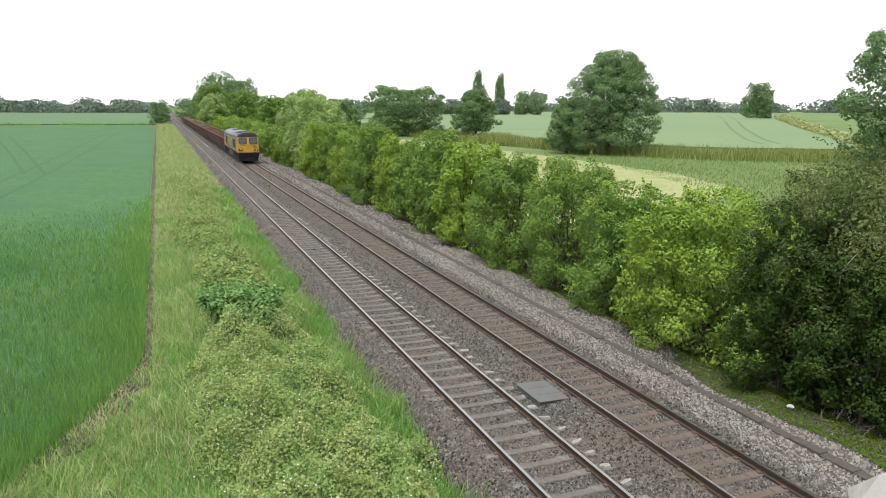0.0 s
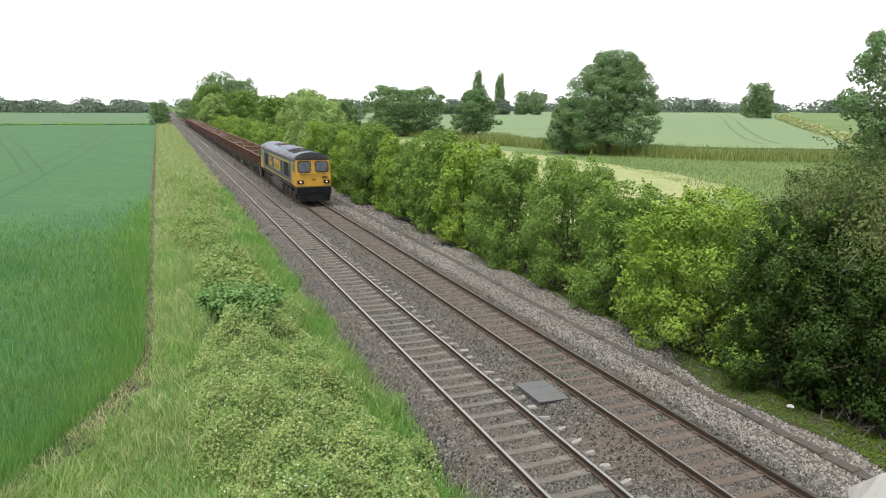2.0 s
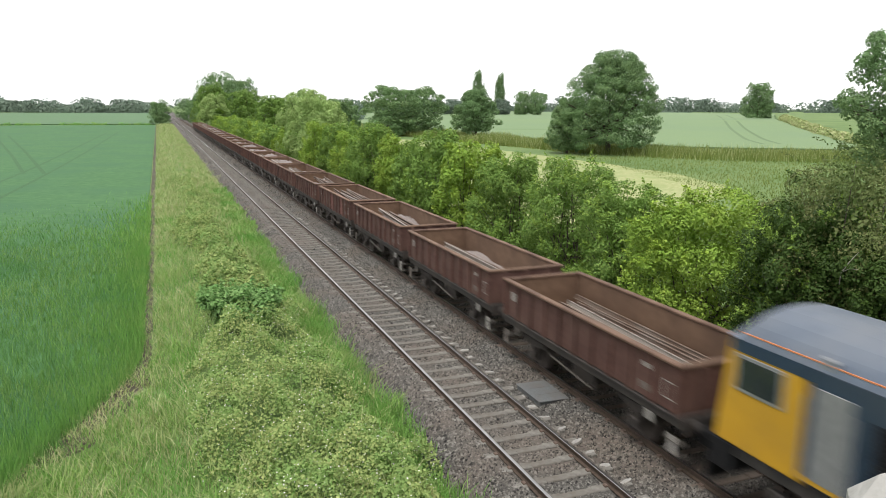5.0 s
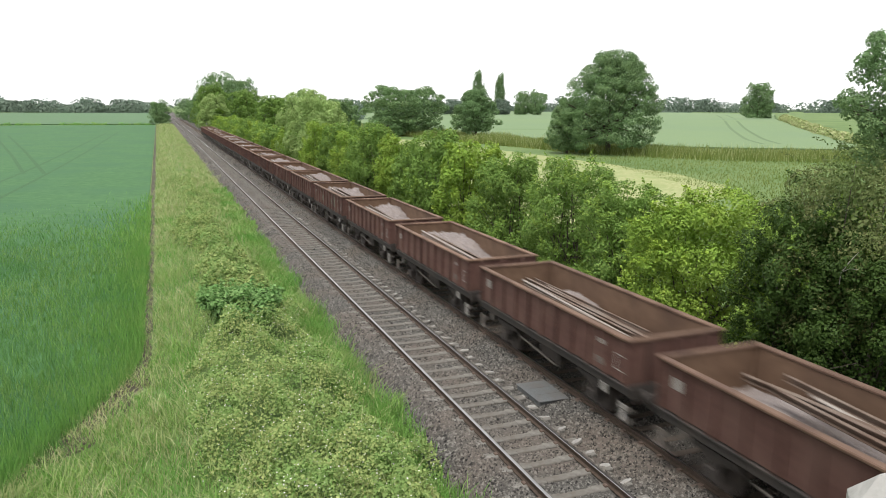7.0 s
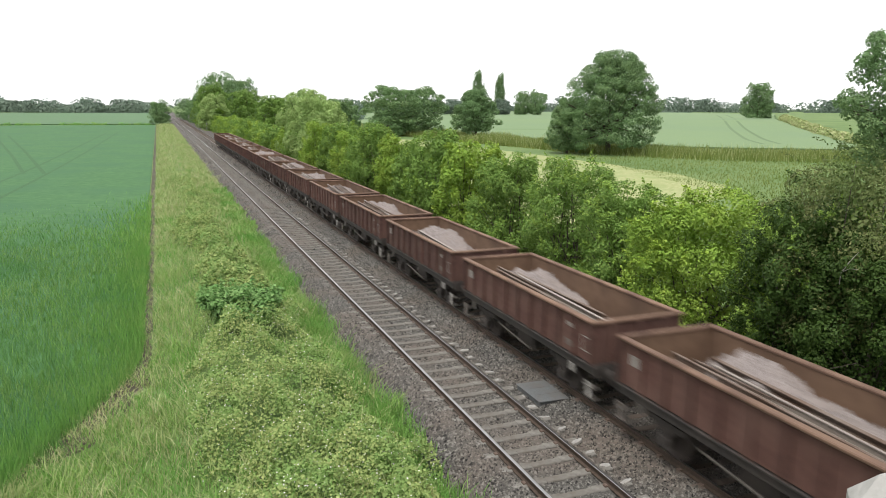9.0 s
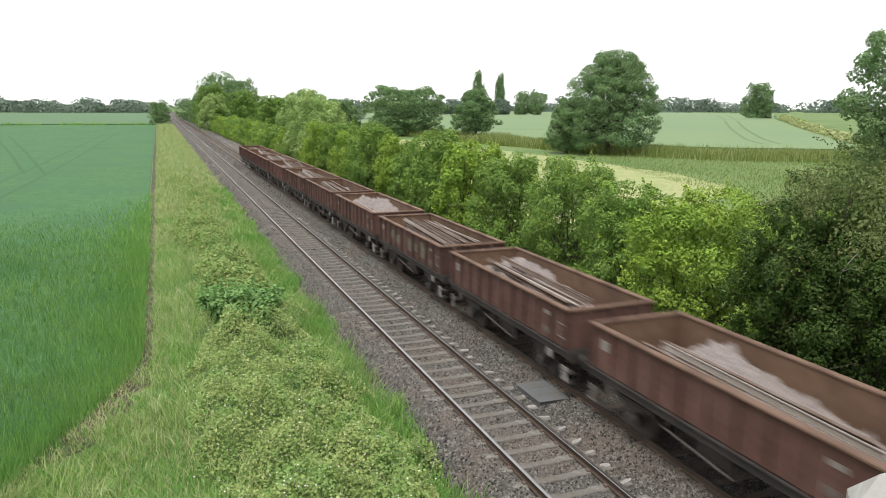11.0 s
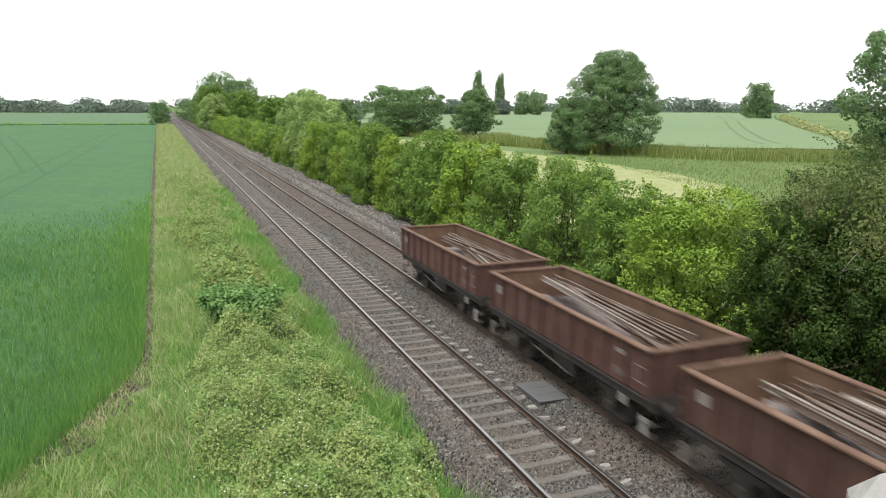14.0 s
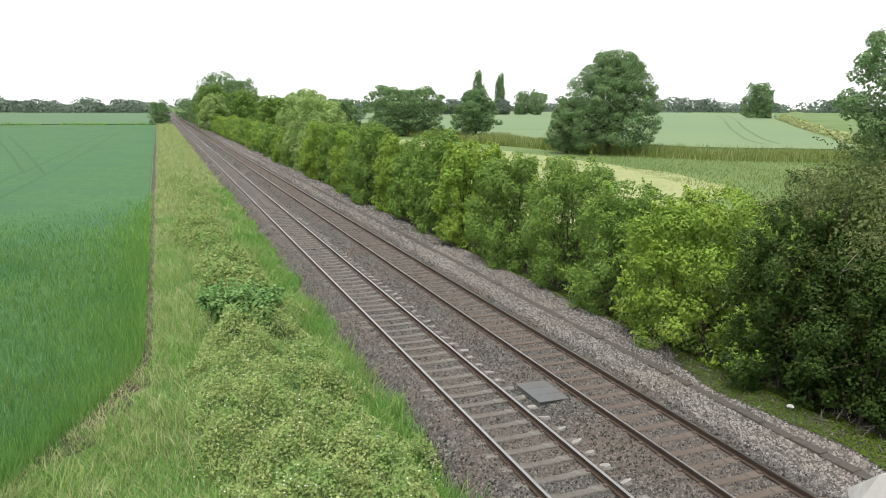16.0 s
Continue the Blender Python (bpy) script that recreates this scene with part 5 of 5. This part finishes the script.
        for s in (-1, 1):
            bm = bmesh.new()
            cyl(bm, (s * 0.87, f - n * 0.32, 1.06), "y", 0.13, 0.42, 16)
            cyl(bm, (s * 0.87, f - n * 0.55, 1.06), "y", 0.27, 0.07, 22)
            part("buffer", bm, M_BLACK, beam)
            bm = bmesh.new()
            cyl(bm, (s * 0.4, f - n * 0.18, 0.75), "z", 0.035, 0.5, 8)
            part("brake_hose", bm, M_BLACK, beam)
        bm = bmesh.new()
        box(bm, -0.06, 0.06, min(f - n * 0.5, f), max(f - n * 0.5, f), 0.92, 1.1, 0.02)
        part("coupling_hook", bm, M_BLACK, beam)
        bm = bmesh.new()
        box(bm, -1.22, 1.22, min(f - n * 0.2, f - n * 0.1), max(f - n * 0.2, f - n * 0.1), 0.3, 0.8)
        for v in bm.verts:
            if v.co.z < 0.5:
                v.co.y -= n * 0.08
                v.co.x *= 0.95
        part("snow_plough", bm, M_BLACK, beam, "black plough blade")
        # door and steps behind the cab
        for s in (-1, 1):
            bm = bmesh.new()
            yd = f + n * 2.48
            box(bm, min(s * 1.31, s * 1.335), max(s * 1.31, s * 1.335), yd - 0.34, yd + 0.34, 1.55, 3.1, 0.01)
            part("cab_door", bm, M_BLUE if n > 0 else M_SILVER, w, "narrow cab door")
            bm = bmesh.new()
            for z in (0.45, 0.8, 1.15):
                box(bm, min(s * 1.05, s * 1.3), max(s * 1.05, s * 1.3), yd - 0.25, yd + 0.25, z, z + 0.04)
            for o in (-0.25, 0.25):
                box(bm, min(s * 1.27, s * 1.3), max(s * 1.27, s * 1.3), yd + o - 0.02, yd + o + 0.02, 0.42, 1.45)
            part("cab_steps", bm, M_UNDER, w)
    # side panels
    for s in (-1, 1):
        def panel(name, y0, y1, z0, z1, m, parent, out=0.012, label="", bev=0.0):
            bm = bmesh.new()
            box(bm, min(s * 1.3, s * (H + out)), max(s * 1.3, s * (H + out)), y0, y1, z0, z1, bev)
            return part(name, bm, m, parent, label)
        panel("upper_stripe", 2.1, 14.55, 2.96, 3.08, M_YEL, body, 0.006, "yellow stripe")
        panel("lower_stripe", 2.1, 18.2, 1.48, 1.58, M_YEL, body, 0.006, "yellow stripe")
        bm = bmesh.new()
        box(bm, min(s * 1.2, s * 1.284), max(s * 1.2, s * 1.284), 0.8, 19.7, 3.484, 3.506)
        part("cantrail_line", bm, M_ORANGE, body, "thin orange line")
        panel("cab_band", 0.32, 2.1, 3.16, 3.372, M_BLUE, body, 0.006, "dark blue band over the cab window")
        panel("cab_band", 18.2, 19.88, 3.16, 3.372, M_BLUE, body, 0.006, "dark blue band over the cab window")
        for y0, y1 in ((2.9, 5.55), (14.65, 17.0)):
            g1 = panel("intake_panel", y0, y1, 1.85, 2.92, M_BLACK, body, 0.008)
            n_ = 14
            for k in range(n_):
                z = 1.88 + k * 1.02 / n_
                panel("slat", y0 + 0.04, y1 - 0.04, z, z + 0.04, M_BLACK, g1, 0.025)
        lv = panel("louvre_panel", 6.7, 14.5, 1.82, 2.92, M_BLUE, body, 0.006)
        for k in range(20):
            z = 1.84 + k * 0.053
            panel("louvre", 6.75, 14.45, z, z + 0.026, M_BLUE, lv, 0.03)
        # large emblem as plain yellow blocks
        for y0, y1, z0, z1 in ((10.02, 10.92, 1.88, 2.86), (9.06, 9.88, 1.88, 2.86), (8.12, 8.92, 1.88, 2.86), (7.35, 7.98, 1.95, 2.86)):
            panel("emblem_block", y0, y1, z0, z1, M_YEL, body, 0.034, "plain yellow emblem block", 0.06)
            panel("emblem_gap", y0 + 0.3, y1 - 0.26, z0 + 0.2, z1 - 0.42, M_BLUE, body, 0.04)
        for k in range(5):
            panel("number_bar", 12.15 + k * 0.44, 12.47 + k * 0.44, 2.02, 2.46, M_YEL, body, 0.034, "plain yellow number bar")
        panel("name_plate", 12.5, 14.0, 2.6, 2.78, M_YEL, body, 0.034, "small yellow plate")
        panel("warning_patch", 1.75, 2.08, 1.62, 2.0, M_ORANGE, body, 0.012, "orange patch")
    # roof
    prof = [(-1.325, 3.375), (-1.27, 3.5), (-1.12, 3.64), (-0.85, 3.77), (-0.45, 3.87), (0, 3.9), (0.45, 3.87), (0.85, 3.77), (1.12, 3.64), (1.27, 3.5), (1.325, 3.375)]

    def arch(y0, y1, lift, shrink0, shrink1):
        bm = bmesh.new()
        r = []
        for y, k in ((y0, shrink0), (y1, shrink1)):
            r.append([bm.verts.new((x * (1 if k == 0 else 0.97), y, 3.375 + (z - 3.375 + lift) * (1 - k))) for x, z in prof])
        for a, b, c, d in zip(r[0], r[0][1:], r[1][1:], r[1]):
            bm.faces.new((a, b, c, d)).smooth = True
        for q in r:
            bm.faces.new(q)
        bmesh.ops.recalc_face_normals(bm, faces=bm.faces[:])
        return bm
    roof = part("roof", arch(0.75, 19.7, 0, 0, 0), M_ROOF, w, "blue-grey arched roof")
    part("roof_fairing", arch(0.2, 0.75, 0.006, 0.93, 0), M_BLACK, w, "black sloping roof front")
    part("roof_fairing", arch(19.7, 20.02, 0.006, 0, 0.93), M_ROOF, w)

    def shell(y0, y1, wide, lift, bm=None):
        """A plate that follows the roof's curve."""
        bm = bm or bmesh.new()
        xs = [wide * k / 5 for k in range(-5, 6)]
        zs = [float(np.interp(x, [a for a, b in prof], [b for a, b in prof])) for x in xs]
        up = [[bm.verts.new((x, y, z + lift)) for x, z in zip(xs, zs)] for y in (y0, y1)]
        lo = [[bm.verts.new((x, y, z - 0.05)) for x, z in zip(xs, zs)] for y in (y0, y1)]
        for a, b, c, d in zip(up[0], up[0][1:], up[1][1:], up[1]):
            bm.faces.new((a, b, c, d))
        for a, b in ((up[0], lo[0]), (up[1], lo[1])):
            for k in range(10):
                bm.faces.new((a[k], a[k + 1], b[k + 1], b[k]))
        for k in (0, 10):
            bm.faces.new((up[0][k], up[1][k], lo[1][k], lo[0][k]))
        bmesh.ops.recalc_face_normals(bm, faces=bm.faces[:])
        return bm
    fan = part("fan_grille", shell(2.4, 6.0, 0.95, 0.012), M_BLACK, roof, "dark slatted radiator grille")
    bm = bmesh.new()
    for k in range(26):
        shell(2.45 + k * 0.136, 2.51 + k * 0.136, 0.92, 0.03, bm)
    part("slats", bm, M_GRILLE, fan)
    ex = part("exhaust_recess", shell(12.0, 15.0, 0.7, 0.02), M_GRILLE, roof, "sooty dark exhaust panel")
    bm = bmesh.new()
    box(bm, -0.3, 0.3, 12.9, 13.7, 3.9, 3.99, 0.04)
    box(bm, -0.55, -0.1, 12.15, 12.6, 3.92, 3.96, 0.02)
    part("silencer", bm, mat("scorched_steel", (0.09, 0.056, 0.042), (0.134, 0.09, 0.067), 8, 0.7, 0.2), ex)
    for y0, y1 in ((7.4, 9.6), (9.75, 11.6), (6.25, 7.2)):
        part("roof_hatch", shell(y0, y1, 0.8, 0.03), M_ROOF, roof)
    for y in (1.95, 17.9):
        for s in (-1, 1):
            bm = bmesh.new()
            box(bm, s * 1.25 - 0.06, s * 1.25 + 0.06, y - 0.1, y + 0.1, 3.4, 3.6, 0.02)
            part("bracket", bm, M_SILVER, roof)
    # underframe, tank and bogies
    bm = bmesh.new()
    box(bm, -1.24, 1.24, 0.5, 19.7, 1.12, 1.45, 0.02)
    part("underframe", bm, M_LUND, w)
    bm = bmesh.new()
    box(bm, -1.28, 1.28, 7.1, 12.9, 0.32, 1.1, 0.14)
    part("fuel_tank", bm, M_LUND, w, "dusty grey-black fuel tank")
    for s in (-1, 1):
        bm = bmesh.new()
        cyl(bm, (s * 1.18, 9.2, 1.16), "y", 0.13, 3.4, 14)
        part("air_tank", bm, M_LUND, w)
        bm = bmesh.new()
        box(bm, min(s * 1.28, s * 1.3), max(s * 1.28, s * 1.3), 9.1, 9.35, 0.78, 0.9)
        part("tank_label", bm, M_TAG, w)
    for yc in (3.9, 16.3):
        bm = bmesh.new()
        for s in (-1, 1):
            box(bm, min(s * 0.98, s * 1.12), max(s * 0.98, s * 1.12), yc - 2.7, yc + 2.7, 0.62, 0.86, 0.03)
            for o in (-2.0, 0, 2.0):
                box(bm, min(s * 1.0, s * 1.2), max(s * 1.0, s * 1.2), yc + o - 0.22, yc + o + 0.22, 0.34, 0.72, 0.03)
            for o in (-1.0, 1.0):
                cyl(bm, (s * 1.14, yc + o, 0.78), "z", 0.14, 0.6, 12)
                box(bm, min(s * 1.02, s * 1.14), max(s * 1.02, s * 1.14), yc + o - 0.5, yc + o + 0.5, 0.5, 0.6, 0.02)
        box(bm, -0.98, 0.98, yc - 1.2, yc - 0.9, 0.6, 0.9)
        box(bm, -0.98, 0.98, yc + 0.9, yc + 1.2, 0.6, 0.9)
        bogie = part("bogie", bm, M_LUND, w, "grimy three-axle bogie")
        for o in (-2.0, 0, 2.0):
            for s in (-1, 1):
                bm = bmesh.new()
                cyl(bm, (s * 0.75, yc + o, 0.53), "x", 0.525, 0.13, 30)
                cyl(bm, (s * 0.68, yc + o, 0.53), "x", 0.555, 0.03, 30)
                part("wheel", bm, M_WHEEL, bogie)
    return w


ENGINE = loco()
first = wagon_thing()
WAGONS = [first] + [copy_thing(first, pose(RC, 0, 0)) for k in range(23)]
# what each wagon carries: heap height, its run, a second hump; then rails: how many, from x to x, fan, how high the far ends rest
CARGO = [(0, 1, 0, 5, -0.8, 0.5, 0.5, 0.15), (0.3, 3, 0, 3, -0.9, 0.0, 0.3, 0.2), (0.5, 4, 0, 4, -1.0, -0.2, 0.2, 0.3),
         (0.5, 3, 0, 6, -0.95, 0.2, 0.3, 0.4), (0.35, 2.5, 0.1, 5, -0.6, 0.6, 0.8, 0.35), (0.5, 2.5, 0, 6, -1.0, -0.1, 0.2, 0.35), (0.8, 5.5, 0, 4, -1.0, -0.5, 0.2, 0.4),
         (0.75, 4.5, 0.1, 3, -1.0, -0.6, 0.1, 0.35), (0.8, 5.0, 0.35, 4, -1.0, -0.5, 0.2, 0.4), (0.85, 5.5, 0.1, 4, -1.0, -0.4, 0.2, 0.4), (0.75, 3.0, 0.25, 4, -1.0, -0.3, 0.2, 0.4),
         (0.8, 3.5, 0.2, 2, -1.0, -0.6, 0.1, 0.3), (0.75, 4.5, 0, 4, -0.9, -0.2, 0.2, 0.4), (0.7, 4.0, 0.1, 4, -0.9, 0.0, 0.3, 0.4), (0.8, 4.5, 0.2, 3, -1.0, -0.4, 0.2, 0.4),
         (0.85, 5.0, 0, 5, -0.95, 0.0, 0.2, 0.45), (0.6, 2.5, 0, 9, -0.95, 0.5, 0.3, 0.5), (0.95, 4.8, 0.1, 2, -1.0, -0.7, 0.1, 0.35), (0.6, 2.5, 0, 6, -0.9, 0.0, 0.2, 0.45),
         (0.6, 2.5, 0, 10, -0.8, 0.3, 0.35, 0.5), (0.6, 3.5, 0, 8, -0.9, 0.7, 0.75, 0.55), (0.55, 2.0, 0, 12, -0.95, 0.75, 0.15, 0.5), (0.4, 2.0, 0, 9, -0.9, 0.6, 0.7, 0.5), (0.25, 2.0, 0, 8, -0.9, 0.8, 0.8, 0.35)]
LOADS = []
for k, (hh, run, hump, count, x0, x1, fan, rest) in enumerate(CARGO):
    if hh:
        LOADS.append((k, heap(200 + k, 6.15 + 0.2 * math.sin(k * 2.1), hh * 1.12, run, hump, 0.1 + 0.5 * rest)))
    LOADS.append((k, scrap(300 + k, count, x0 + 0.18, x1 + 0.22, fan, rest)))

# old paint and spray marks on the side of some wagons
M_MAROON = mat("faded_maroon_paint", (0.115, 0.042, 0.037), (0.155, 0.062, 0.053), 6, 0.7, 0.1, c3=(0.09, 0.04, 0.033), coarse=1.2)
M_SPRAY = mat("washed_spray_paint", (0.07, 0.062, 0.048), (0.15, 0.145, 0.11), 9, 0.8, 0.05, c3=(0.06, 0.04, 0.032), coarse=2.5)


def side_panel(w, name, y0, y1, z0, z1, m, label):
    bm = bmesh.new()
    box(bm, -1.258, -1.25, y0, y1, z0, z1)
    part(name, bm, m, w, label)


BAY = (WL - 0.12) / 10
for k, bays, m, label in ((20, range(1, 10), M_MAROON, "faded maroon repainted panel"), (3, (2, 5), M_MAROON, "faded maroon repainted panel"), (19, (2, 7), M_MAROON, "faded maroon repainted panel"),
                          (16, (2, 3, 4, 6, 7), M_SPRAY, "washed-out spray paint patch"), (8, (2, 3, 6), M_SPRAY, "washed-out spray paint patch")):
    for q in bays:
        if m is M_SPRAY:
            side_panel(WAGONS[k], "paint_patch", 0.14 + q * BAY, -0.02 + (q + 1) * BAY, FLOOR + 0.22 + 0.1 * (q % 2), FLOOR + 0.62 + 0.1 * (q % 3), m, label)
        else:
            side_panel(WAGONS[k], "paint_patch", 0.115 + q * BAY, 0.005 + (q + 1) * BAY, FLOOR + 0.03, TOP - 0.08, m, label)


def along(t):
    """Where the nose of the train is at t seconds: it gathers speed very slowly."""
    return 97.26 - 21.335 * t - 0.0358 * t * t


def motions():
    times = [float(k) for k in range(17)]
    walk(ENGINE, [(t, pose(RC, along(t) + 0.15, 0)) for t in times])
    for k, w in enumerate(WAGONS):
        walk(w, [(t, pose(RC, along(t) + 21.4 + 9.05 * k, 0)) for t in times])
    for k, w in LOADS:
        walk(w, [(t, pose(RC, along(t) + 21.4 + 9.05 * k, 0)) for t in times])


motions()
